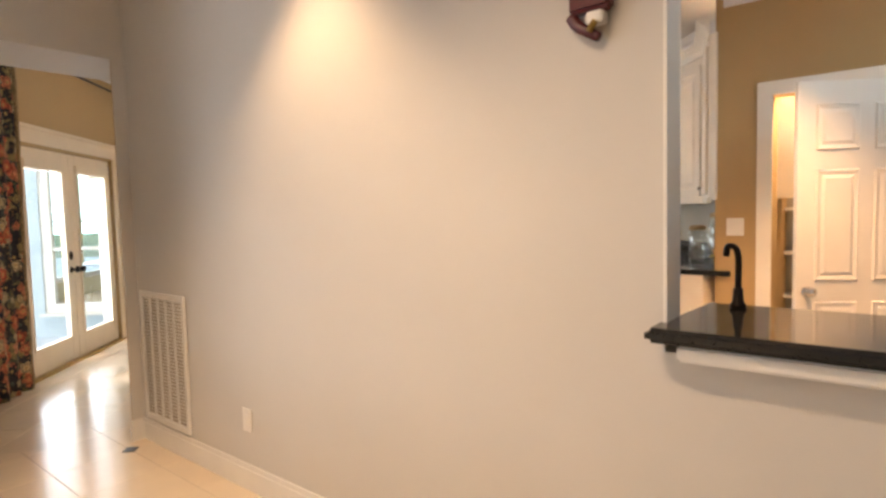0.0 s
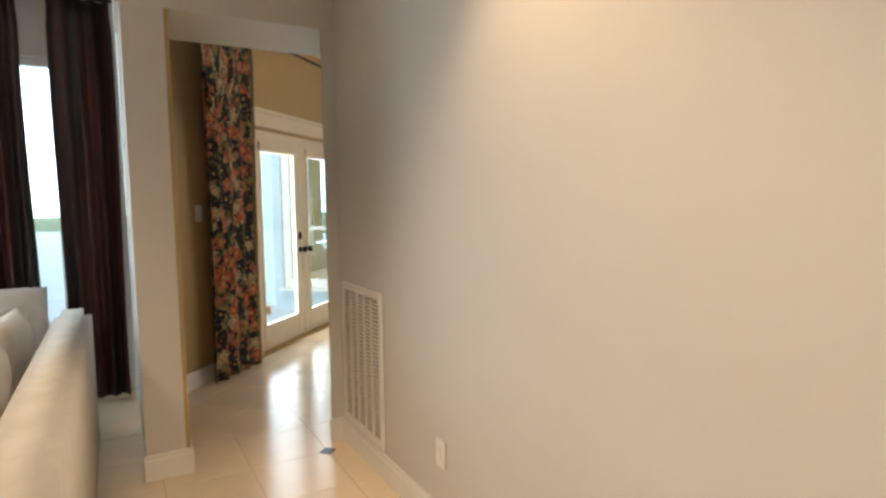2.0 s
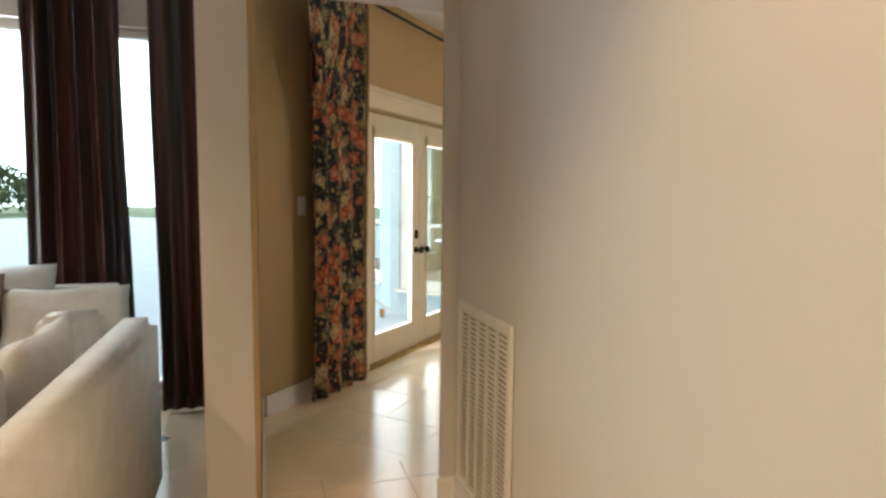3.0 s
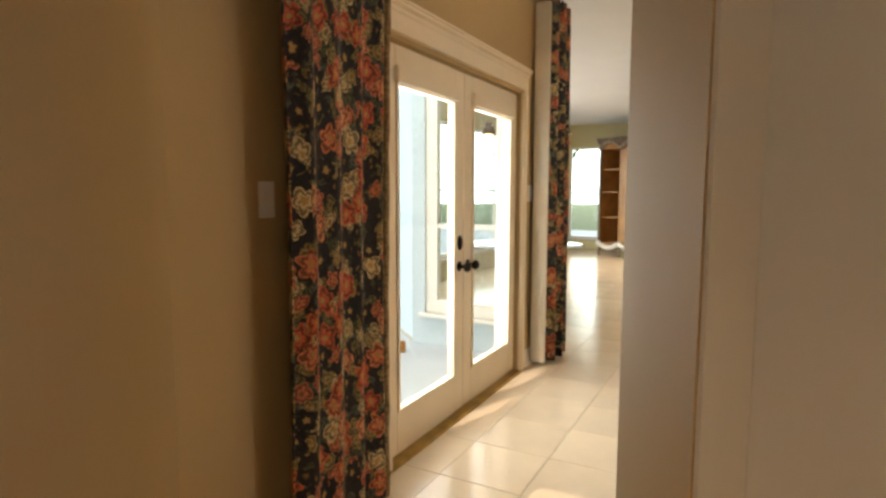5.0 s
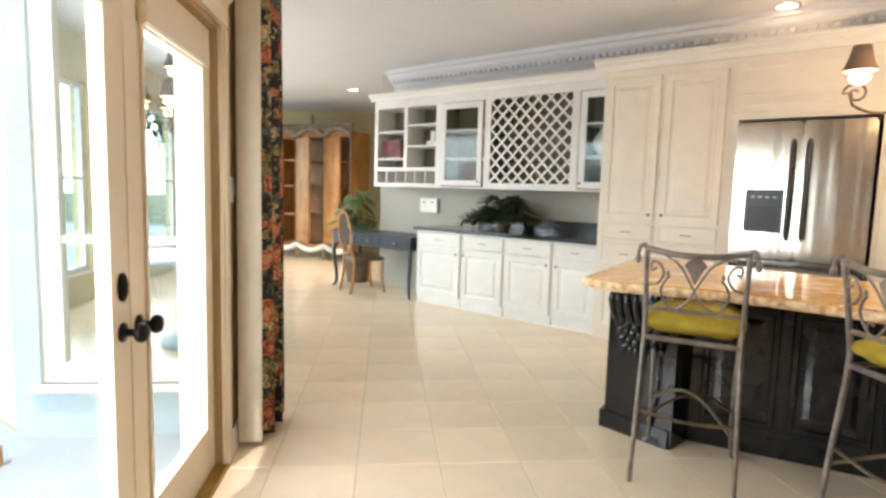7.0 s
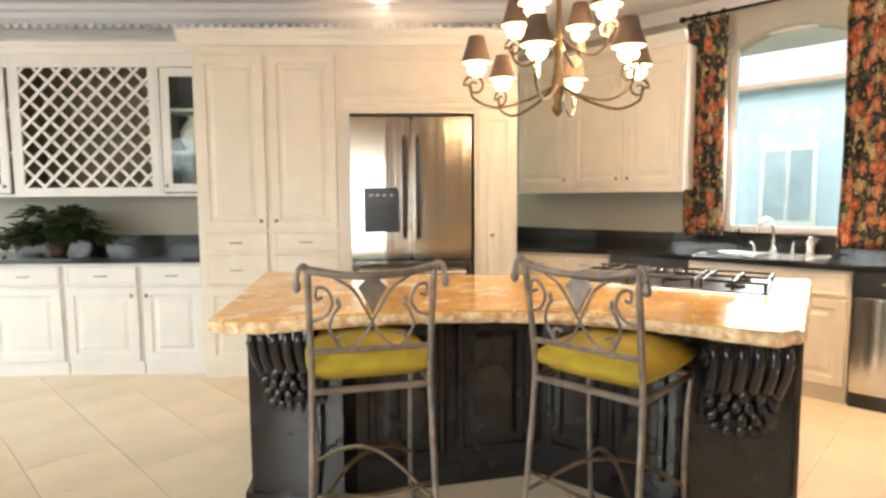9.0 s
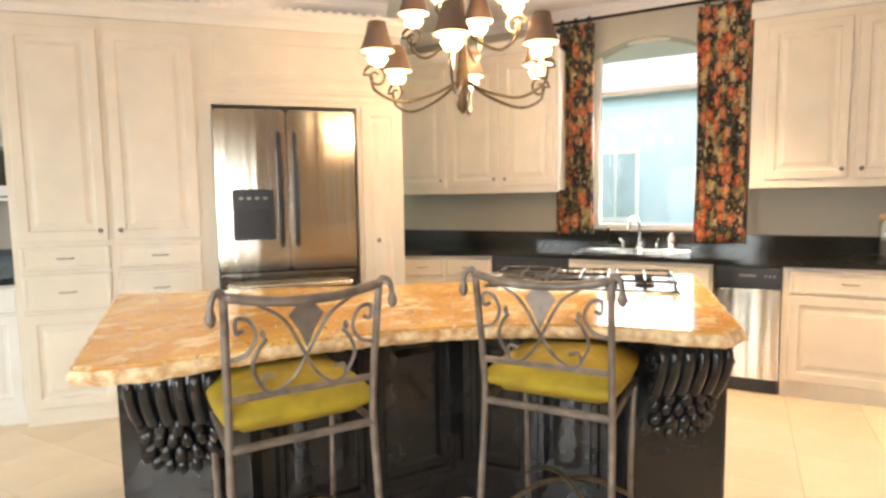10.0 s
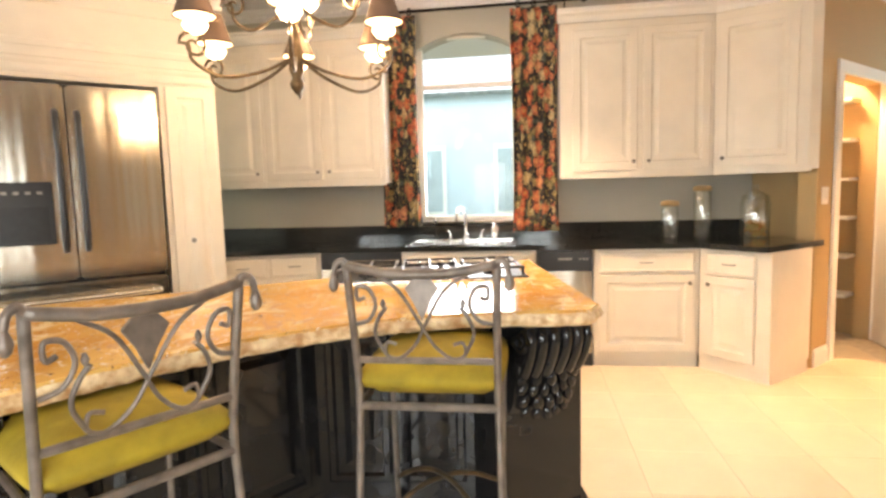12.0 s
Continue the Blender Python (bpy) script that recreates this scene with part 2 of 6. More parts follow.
            hx.inputs[2].default_value = (*heart, 1)
            src = hx.outputs[0]
        mix = n.new("ShaderNodeMixRGB")
        l.new(mask.outputs[0], mix.inputs[0])
        if prev:
            l.new(prev, mix.inputs[1])
        else:
            mix.inputs[1].default_value = (*ground, 1)
        l.new(src, mix.inputs[2])
        return mix.outputs[0]

    dark = ground
    out = blooms(17, 0.62, 1.0, 0.40, ((0.16, 0.14, 0.06), (0.08, 0.10, 0.075), dark, (0.20, 0.15, 0.05), (0.07, 0.08, 0.04)), None)
    out = blooms(13, 0.50, 2.5, 0.20, (dark, (0.46, 0.36, 0.19), (0.50, 0.15, 0.08), dark, (0.30, 0.22, 0.09)), out, (0.20, 0.11, 0.03))
    out = blooms(7.5, 0.43, 2.5, 0.17, ((0.50, 0.12, 0.05), (0.56, 0.22, 0.11), dark, (0.44, 0.09, 0.04), dark, (0.50, 0.38, 0.20), (0.54, 0.17, 0.08)), out, (0.42, 0.26, 0.09))
    l.new(out, b.inputs["Base Color"])
    return m


FLORAL = floral("floral_chintz")
LINING = mat("ivory_lining", (0.70, 0.64, 0.52), 0.85, var=0.04, scale=10, bump=0.2, bscale=200)
FRINGE = mat("tan_fringe", (0.34, 0.24, 0.12), 0.9, var=0.3, scale=60, bump=0.8, bscale=120)


def stretched(name, color, alt, rough, metal, scales, bump=0.0, lo=0.35, hi=0.65, coat=0.0, detail=6):
    """Streaks: noise stretched along one axis."""
    m = mat(name, color, rough, metal, alt=alt, scale=1.0, coat=coat, bump=bump)
    n, l = m.node_tree.nodes, m.node_tree.links
    mp = n.new("ShaderNodeMapping")
    mp.inputs["Scale"].default_value = scales
    tc = [k for k in n if k.type == 'TEX_COORD'][0]
    no = [k for k in n if k.type == 'TEX_NOISE'][0]
    no.inputs["Detail"].default_value = detail
    l.new(tc.outputs["Object"], mp.inputs[0])
    for k in [q for q in n if q.type == 'TEX_NOISE']:
        l.new(mp.outputs[0], k.inputs["Vector"])
        if k != no:
            k.inputs["Scale"].default_value = 1.5
    r = [k for k in n if k.type == 'VALTORGB'][0]
    r.color_ramp.elements[0].position, r.color_ramp.elements[1].position = lo, hi
    return m


STEEL = stretched("brushed_steel", (0.70, 0.65, 0.57), (0.66, 0.61, 0.53), 0.24, 1.0, (25, 25, 0.3), detail=3)


def brushed(m):
    """Long soft waves in the sheet that draw reflections out into upright bands."""
    n, l = m.node_tree.nodes, m.node_tree.links
    b = n["Principled BSDF"]
    for k in n:
        if k.type == 'MAP_RANGE':
            k.inputs["To Min"].default_value, k.inputs["To Max"].default_value = 0.15, 0.23
    tc, mp, wave, bp = n.new("ShaderNodeTexCoord"), n.new("ShaderNodeMapping"), n.new("ShaderNodeTexNoise"), n.new("ShaderNodeBump")
    mp.inputs["Scale"].default_value = (6, 6, 0.2)
    wave.inputs["Scale"].default_value, wave.inputs["Detail"].default_value = 1.0, 2
    l.new(tc.outputs["Object"], mp.inputs[0])
    l.new(mp.outputs[0], wave.inputs["Vector"])
    bp.inputs["Strength"].default_value, bp.inputs["Distance"].default_value = 0.7, 0.013
    l.new(wave.outputs["Fac"], bp.inputs["Height"])
    l.new(bp.outputs[0], b.inputs["Normal"])


brushed(STEEL)
SILK = stretched("dark_striped_silk", (0.060, 0.015, 0.009), (0.007, 0.005, 0.006), 0.45, 0.0, (9, 9, 0.35), lo=0.42, hi=0.62)


def veined_granite(name):
    """Orange granite: drifting bands, cream and rose clouds, dark and pale grains."""
    m = mat(name, (0.82, 0.51, 0.15), 0.10, alt=(0.64, 0.31, 0.07), scale=3.0)
    n, l = m.node_tree.nodes, m.node_tree.links
    b = n["Principled BSDF"]
    col = b.inputs["Base Color"].links[0].from_socket
    tc, warp, add = n.new("ShaderNodeTexCoord"), n.new("ShaderNodeTexNoise"), n.new("ShaderNodeMixRGB")
    warp.inputs["Scale"].default_value, warp.inputs["Detail"].default_value = 4.0, 4
    l.new(tc.outputs["Object"], warp.inputs["Vector"])
    add.blend_type, add.inputs[0].default_value = 'ADD', 0.35
    l.new(tc.outputs["Object"], add.inputs[1])
    l.new(warp.outputs["Color"], add.inputs[2])

    def layer(scale, lo, hi, color, detail=6):
        nonlocal col
        mp, no, ramp, mix = n.new("ShaderNodeMapping"), n.new("ShaderNodeTexNoise"), n.new("ShaderNodeValToRGB"), n.new("ShaderNodeMixRGB")
        mp.inputs["Scale"].default_value = scale
        mp.inputs["Rotation"].default_value = (0, 0, radians(35))
        l.new(add.outputs[0], mp.inputs[0])
        no.inputs["Scale"].default_value, no.inputs["Detail"].default_value = 1.0, detail
        l.new(mp.outputs[0], no.inputs["Vector"])
        ramp.color_ramp.elements[0].position, ramp.color_ramp.elements[1].position = lo, hi
        l.new(no.outputs["Fac"], ramp.inputs[0])
        l.new(ramp.outputs[0], mix.inputs[0])
        l.new(col, mix.inputs[1])
        mix.inputs[2].default_value = (*color, 1)
        col = mix.outputs[0]

    layer((5, 12, 8), 0.52, 0.64, (0.88, 0.67, 0.36))
    layer((9, 22, 12), 0.56, 0.66, (0.60, 0.34, 0.15))
    layer((40, 60, 50), 0.60, 0.68, (0.88, 0.76, 0.58), 3)
    layer((70, 80, 70), 0.64, 0.70, (0.20, 0.09, 0.05), 3)
    l.new(col, b.inputs["Base Color"])
    return m


ORANGE = veined_granite("orange_veined_granite")
CHISEL = mat("chiselled_granite_edge", (0.90, 0.73, 0.46), 0.45, var=0.2, scale=26, alt=(0.52, 0.28, 0.12), bump=1.0, bscale=70)


# ---- building blocks ----
def link(name, bm, material, parent=None, label="", m=None, smooth=False):
    me = bpy.data.meshes.new(name)
    bmesh.ops.recalc_face_normals(bm, faces=bm.faces)
    bm.to_mesh(me)
    bm.free()
    if smooth:
        for p in me.polygons:
            p.use_smooth = True
    me.materials.append(material)
    ob = new(name, me)
    if parent is not None:
        ob.parent = parent
    if m is not None:
        ob.matrix_basis = m
    if label:
        ob["label"] = label
    return ob


def part(name, bm, material, parent, label="", smooth=False):
    return link(name, bm, material, parent, label, None, smooth)


def thing(name, m, label, category, group=""):
    ob = new(name)
    ob.matrix_basis = m
    return tagged(ob, label, category, group)


def structure(name, bm, material, label, category, m=None):
    return tagged(link(name, bm, material, None, "", m), label, category, "", "structure")


def box(bm, x0, x1, y0, y1, z0, z1, bevel=0.0):
    r = bmesh.ops.create_cube(bm, size=1)
    vs = r["verts"]
    bmesh.ops.scale(bm, vec=(x1 - x0, y1 - y0, z1 - z0), verts=vs)
    bmesh.ops.translate(bm, vec=((x0 + x1) / 2, (y0 + y1) / 2, (z0 + z1) / 2), verts=vs)
    if bevel:
        es = list({e for v in vs for e in v.link_edges})
        bmesh.ops.bevel(bm, geom=es, offset=bevel, segments=2, affect='EDGES')
    return bm


def B(x0, x1, y0, y1, z0, z1, bevel=0.0):
    return box(bmesh.new(), x0, x1, y0, y1, z0, z1, bevel)


def prism(bm, poly, z0, z1):
    lo = [bm.verts.new((x, y, z0)) for x, y in poly]
    hi = [bm.verts.new((x, y, z1)) for x, y in poly]
    bm.faces.new(lo[::-1])
    bm.faces.new(hi)
    for i in range(len(poly)):
        j = (i + 1) % len(poly)
        bm.faces.new((lo[i], lo[j], hi[j], hi[i]))
    return bm


def lathe(bm, profile, seg=20, cx=0.0, cy=0.0, ring=False):
    rows = []
    for r, z in profile:
        rows.append([bm.verts.new((cx + r * math.cos(2 * math.pi * k / seg), cy + r * math.sin(2 * math.pi * k / seg), z)) for k in range(seg)])
    for a, b in zip(rows, rows[1:]):
        for k in range(seg):
            bm.faces.new((a[k], a[(k + 1) % seg], b[(k + 1) % seg], b[k]))
    if not ring:
        bm.faces.new(rows[0][::-1])
        bm.faces.new(rows[-1])
    return bm


def tube(bm, pts, r, seg=8, r2=None):
    """A round bar along points, tapering from r to r2."""
    pts = [Vector(p) for p in pts]
    rows, up = [], Vector((0.13, 0.21, 0.97))
    for i, p in enumerate(pts):
        d = (pts[min(i + 1, len(pts) - 1)] - pts[max(i - 1, 0)]).normalized()
        u = up - d * up.dot(d)
        if u.length < 0.1:
            u = Vector((1, 0, 0)) - d * d.x
        u.normalize()
        up = u
        v = d.cross(u)
        rr = r + ((r2 if r2 is not None else r) - r) * i / max(1, len(pts) - 1)
        rows.append([bm.verts.new(p + rr * (math.cos(2 * math.pi * k / seg) * u + math.sin(2 * math.pi * k / seg) * v)) for k in range(seg)])
    for a, b in zip(rows, rows[1:]):
        for k in range(seg):
            bm.faces.new((a[k], a[(k + 1) % seg], b[(k + 1) % seg], b[k]))
    bm.faces.new(rows[0][::-1])
    bm.faces.new(rows[-1])
    return bm


def T(pts, r, seg=8, r2=None):
    return tube(bmesh.new(), pts, r, seg, r2)


def smoothpath(pts, n=8):
    """Points on a smooth curve through pts."""
    p = [Vector(q) for q in pts]
    p = [2 * p[0] - p[1]] + p + [2 * p[-1] - p[-2]]
    out = []
    for i in range(1, len(p) - 2):
        for k in range(n):
            t = k / n
            out.append(0.5 * (2 * p[i] + (p[i + 1] - p[i - 1]) * t + (2 * p[i - 1] - 5 * p[i] + 4 * p[i + 1] - p[i + 2]) * t * t
                              + (3 * p[i] - p[i - 1] - 3 * p[i + 1] + p[i + 2]) * t ** 3))
    return out + [p[-2]]


def spiral(c, r0, r1, a0, a1, plane, n=18):
    """A scroll round c in the plane of two axes."""
    u, v = Vector(plane[0]), Vector(plane[1])
    out = []
    for k in range(n + 1):
        f = k / n
        a, r = radians(a0 + (a1 - a0) * f), r0 + (r1 - r0) * f
        out.append(Vector(c) + r * (math.cos(a) * u + math.sin(a) * v))
    return out


def slab(bm, x0, x1, z0, z1, yb, levels):
    """A panel with stepped rings on its front, which faces -y. levels: (inset, how far it stands out from yb)."""
    def rect(i, d):
        return [bm.verts.new(p) for p in ((x0 + i, yb - d, z0 + i), (x1 - i, yb - d, z0 + i), (x1 - i, yb - d, z1 - i), (x0 + i, yb - d, z1 - i))]
    prev = first = rect(0, 0)
    for i, d in levels:
        if min(x1 - x0, z1 - z0) - 2 * i < 0.015:
            break
        cur = rect(i, d)
        for k in range(4):
            bm.faces.new((prev[k], prev[(k + 1) % 4], cur[(k + 1) % 4], cur[k]))
        prev = cur
    bm.faces.new(prev)
    bm.faces.new(first[::-1])
    return bm


RAISED = ((0.0, 0.018), (0.004, 0.021), (0.058, 0.021), (0.064, 0.012), (0.075, 0.010), (0.088, 0.010), (0.115, 0.019), (0.13, 0.019))
FLATF = ((0.0, 0.014), (0.008, 0.021), (0.022, 0.021), (0.026, 0.017))


def knob(parent, x, z, y, material=PEWTER):
    bm = lathe(bmesh.new(), ((0.005, 0), (0.005, 0.012), (0.013, 0.018), (0.015, 0.024), (0.011, 0.030), (0.004, 0.032)), 12)
    bmesh.ops.rotate(bm, verts=bm.verts, cent=(0, 0, 0), matrix=Matrix.Rotation(radians(90), 3, 'X'))
    bmesh.ops.translate(bm, verts=bm.verts, vec=(x, y, z))
    return part("knob", bm, material, parent, "pewter knob", True)


def pull(parent, x, z, y, w=0.09):
    return part("handle", T(smoothpath(((x - w / 2, y, z), (x - w / 2 + 0.012, y - 0.022, z), (x, y - 0.026, z), (x + w / 2 - 0.012, y - 0.022, z), (x + w / 2, y, z)), 4), 0.0045, 6), PEWTER, parent, "slim pewter pull")


def front(unit, kind, x0, x1, z0, z1, material, side="r", low=False):
    """A door or drawer on a cabinet whose face is at y = 0."""
    if kind == "drawer":
        d = part("drawer_front", slab(bmesh.new(), x0, x1, z0, z1, 0, FLATF), material, unit)
        pull(d, (x0 + x1) / 2, (z0 + z1) / 2, -0.021)
    elif kind == "door":
        d = part("door", slab(bmesh.new(), x0, x1, z0, z1, 0, RAISED), material, unit)
        knob(d, x1 - 0.035 if side == "r" else x0 + 0.035, z0 + 0.06 if low else z1 - 0.06, -0.021)
    elif kind == "glass":
        bm = bmesh.new()
        w = 0.065
        for a in ((x0, x0 + w, z0, z1), (x1 - w, x1, z0, z1), (x0 + w, x1 - w, z0, z0 + w), (x0 + w, x1 - w, z1 - w, z1)):
            box(bm, a[0], a[1], -0.021, -0.001, a[2], a[3])
        d = part("door", bm, material, unit, "glazed door")
        pane = part("pane", B(x0 + w, x1 - w, -0.013, -0.009, z0 + w, z1 - w), CABGLASS, d, "clear glass pane")
        pane.visible_shadow = False
        knob(d, x1 - 0.03 if side == "r" else x0 + 0.03, z0 + 0.05, -0.021)


def case(unit, w, depth, z0, z1, material, hollow=False, shelves=(), toe=0.0):
    if hollow:
        t = 0.02
        part("side", B(0, t, 0, depth, z0, z1), material, unit)
        part("side", B(w - t, w, 0, depth, z0, z1), material, unit)
        part("bottom", B(t, w - t, 0, depth, z0, z0 + t), material, unit)
        part("top", B(t, w - t, 0, depth, z1 - t, z1), material, unit)
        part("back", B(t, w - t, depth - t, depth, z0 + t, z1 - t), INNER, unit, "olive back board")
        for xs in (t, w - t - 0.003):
            part("lining", B(xs, xs + 0.003, 0.024, depth - t, z0 + t, z1 - t), INNER, unit, "olive inner side of the case")
        for z in shelves:
            part("shelf", B(t, w - t, 0.03, depth - t, z, z + 0.018), material, unit)
    else:
        part("body", B(0, w, 0, depth, z0 + toe, z1, 0.003), material, unit)
        if toe:
            part("toe_kick", B(0.004, w - 0.004, 0.014, depth, z0, z0 + toe), material, unit)


def crown_bar(x0, x1, y, z, h, out, extra=()):
    """A crown moulding along x whose wall face is y; it grows towards -y as it rises."""
    prof = ((0, 0), (-0.012, 0), (-0.016, h * 0.2), (-out * 0.35, h * 0.42), (-out * 0.72, h * 0.62), (-out * 0.8, h * 0.78), (-out, h * 0.82), (-out, h), (0, h))
    bm = bmesh.new()
    a = [bm.verts.new((x0, y + p, z + q)) for p, q in prof]
    b = [bm.verts.new((x1, y + p, z + q)) for p, q in prof]
    for i in range(len(prof)):
        j = (i + 1) % len(prof)
        bm.faces.new((a[i], a[j], b[j], b[i]))
    bm.faces.new(a)
    bm.faces.new(b[::-1])
    return bm


BASEPROF = 0.13


def base_bar(bm, x0, x1, y):
    """A skirting along x in front of the wall face y (towards -y)."""
    box(bm, x0, x1, y - 0.014, y, 0, BASEPROF - 0.025)
    box(bm, x0, x1, y - 0.009, y, BASEPROF - 0.025, BASEPROF)
    return bm


# ---- structure ----
CEILZ, LIVZ = 2.92, 2.80
structure("floor", prism(bmesh.new(), ((-7.64, 0.42), (-1.27, -5.94), (3.58, -1.09), (6.5, 2.0), (6.5, 9.5), (3.0, 17.0), (-5.7, 17.0), (-5.7, 8.95), (-4.25, 7.7), (-3.2, 7.7), (-3.2, 4.6), (-3.39, 4.67)), -0.12, -0.0025), GROUT, "tan grout bed under pale stone floor tiles", "floor")
structure("ground", B(-80, 80, -75, 88, -0.3, -0.14), GRASS, "green lawn round the house", "ground")
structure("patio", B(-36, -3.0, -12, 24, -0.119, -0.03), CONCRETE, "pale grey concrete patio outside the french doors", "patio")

# wall between living room and kitchen, with the serving hatch
bm = bmesh.new()
box(bm, -4.0, -0.78, 1.76, 1.86, 0, CEILZ + 0.1)
box(bm, -0.78, 1.6, 1.76, 1.86, 0, 0.98)
box(bm, -0.78, 1.6, 1.76, 1.86, 2.32, CEILZ + 0.1)
box(bm, 1.6, 3.4, 1.76, 1.86, 0, CEILZ + 0.1)
structure("wall_hatch", bm, WALL, "greige painted wall with a serving hatch", "wall", D)
# wall with the doorway: pier on one side, return on the other, lintel above
bm = bmesh.new()
# the darker hall colour on the jamb stands for shade inside the opening
jamb = prism(bmesh.new(), ((-4.0, 1.685), (-4.0, 2.1), (-4.55, 2.1), (-4.55, 1.96)), 0, 2.334)
structure("wall_jamb", jamb, HALLWALL, "jamb of the opening, its shade put in as darker tan", "wall", D)
structure("wall_jamb_edge", B(-3.999, -3.99, 1.688, 1.759, 0, 2.334), WALL, "greige painted corner beside the opening", "wall", D)
box(bm, -4.58, -4.0, 0.70, 2.1, 2.335, CEILZ + 0.1)
structure("wall_doorway", bm, WALL, "greige wall with a cased opening", "wall", D)
bm = bmesh.new()
box(bm, -5.52, -4.0, 0.72, 0.905, 0, 2.335)
box(bm, -5.52, -4.58, 0.72, 0.905, 2.335, CEILZ + 0.1)
structure("wall_pier_hall", B(-5.52, -4.003, 0.906, 0.925, 0, 2.334), HALLWALL, "tan painted hall wall", "wall", D)
structure("wall_pier_hall_upper", B(-5.52, -4.582, 0.906, 0.925, 2.336, CEILZ + 0.1), HALLWALL, "tan painted hall wall", "wall", D)
structure("wall_pier", bm, WALL, "tan painted wall end beside the opening", "wall", D)
# kitchen side of the return, running on to the hatch wall
structure("wall_return", B(-4.58, -4.0, 2.1, 2.102, 0, CEILZ), KWALL, "olive grey kitchen wall return", "wall", D)

# french door wall
bm = bmesh.new()
box(bm, -3.24, -3.06, 4.35, 5.5, 0, CEILZ + 0.1)
box(bm, -3.24, -3.06, 7.22, 7.86, 0, CEILZ + 0.1)
box(bm, -3.24, -3.06, 5.5, 7.22, 2.04, CEILZ + 0.1)
structure("wall_french_door", bm, HALLWALL, "tan painted wall round the french doors", "wall")
# breakfast bay: side wall with a big window, outer wall with windows, far wall
bm = bmesh.new()
box(bm, -4.25, -4.12, 7.68, 7.86, -0.1, CEILZ + 0.1)
box(bm, -4.12, -3.30, 7.68, 7.86, -0.1, 0.26)
box(bm, -4.12, -3.30, 7.68, 7.86, 2.42, CEILZ + 0.1)
box(bm, -3.30, -3.24, 7.68, 7.86, -0.1, CEILZ + 0.1)
structure("wall_bay_side", bm, STUCCO, "white wall of the breakfast bay", "wall")
BAY = pose(-5.70, 8.95, 0, 0, 0, -40.76)  # slanted face of the bay, local x towards the doors
bm = bmesh.new()
box(bm, 0.0, 0.42, 0, 0.16, -0.1, CEILZ + 0.1)
box(bm, 0.42, 1.46, 0, 0.16, -0.1, 0.26)
box(bm, 0.42, 1.46, 0, 0.16, 2.42, CEILZ + 0.1)
box(bm, 1.46, 1.90, 0, 0.16, -0.1, CEILZ + 0.1)
structure("wall_bay_slant", bm, STUCCO, "white slanted wall of the breakfast bay", "wall", BAY)
bm = bmesh.new()
for y0, y1 in ((9.0, 11.3), (11.7, 14.0), (14.4, 16.4)):
    box(bm, -5.78, -5.6, y0, y1, 0, 0.35)
    box(bm, -5.78, -5.6, y0, y1, 2.4, CEILZ + 0.1)
    box(bm, -5.78, -5.6, y1, y1 + 0.4, 0, CEILZ + 0.1)
structure("wall_bay_outer", bm, YELLOW, "pale yellow wall with tall windows", "wall")
bm = bmesh.new()
box(bm, -6, -5.4, 16.8, 17.0, 0, CEILZ + 0.1)
box(bm, -5.4, -4.55, 16.8, 17.0, 2.4, CEILZ + 0.1)
box(bm, -5.4, -4.55, 16.8, 17.0, 0, 0.25)
box(bm, -4.55, 2.0, 16.8, 17.0, 0, CEILZ + 0.1)
structure("wall_far", bm, YELLOW, "yellow painted far wall", "wall")
structure("wall_far_side", B(1.2, 1.4, 12.2, 17, 0, CEILZ + 0.1), YELLOW, "yellow painted side wall", "wall")
# slanted kitchen wall with desk, pantry cupboard and refrigerator
structure("wall_desk", B(-10.45, -4.66, 7.30, 7.50, 0, CEILZ + 0.1), KWALL, "olive grey kitchen wall behind the cabinets", "wall", D)
structure("wall_desk_return", B(-10.65, -10.45, 7.30, 9.0, 0, CEILZ + 0.1), KWALL, "end of the slanted kitchen wall", "wall", D)

# sink wall with an arched window
def arch(y0, y1, zs, rise, n=14):
    return [(y0 + (y1 - y0) * k / n, zs + rise * (1 - (2 * k / n - 1) ** 2)) for k in range(n + 1)]


bm = bmesh.new()
X0, X1 = 2.86, 3.06
box(bm, X0, X1, 4.32, 6.16, 0, CEILZ + 0.1)
box(bm, X0, X1, 7.02, 9.3, 0, CEILZ + 0.1)
box(bm, X0, X1, 6.16, 7.02, 0, 1.06)
pts = arch(6.16, 7.02, 2.50, 0.13)
for (ya, za), (yb, zb) in zip(pts, pts[1:]):
    q = [bm.verts.new(p) for p in ((X0, ya, za), (X0, yb, zb), (X0, yb, CEILZ + 0.1), (X0, ya, CEILZ + 0.1),
                                   (X1, ya, za), (X1, yb, zb), (X1, yb, CEILZ + 0.1), (X1, ya, CEILZ + 0.1))]
    for f in ((0, 1, 2, 3), (7, 6, 5, 4), (0, 4, 5, 1), (3, 2, 6, 7)):
        bm.faces.new([q[k] for k in f])
bmesh.ops.remove_doubles(bm, verts=bm.verts, dist=0.0005)
structure("wall_sink", bm, KWALL, "olive grey kitchen wall with an arched window", "wall")
# wall with the pantry opening
bm = bmesh.new()
box(bm, -1.3, -0.95, 4.52, 4.64, 0, CEILZ + 0.1)
box(bm, -0.95, -0.15, 4.52, 4.64, 2.08, CEILZ + 0.1)
box(bm, -0.15, 2.2, 4.52, 4.64, 0, CEILZ + 0.1)
structure("wall_pantry", bm, HALLWALL, "tan kitchen wall with the pantry opening", "wall", D)
bm = bmesh.new()
box(bm, -1.0, -0.95, 4.645, 5.4, 0, 2.6)
box(bm, -1.0, 0.0, 5.4, 5.45, 0, 2.6)
box(bm, -0.05, 0.0, 4.645, 5.4, 0, 2.6)
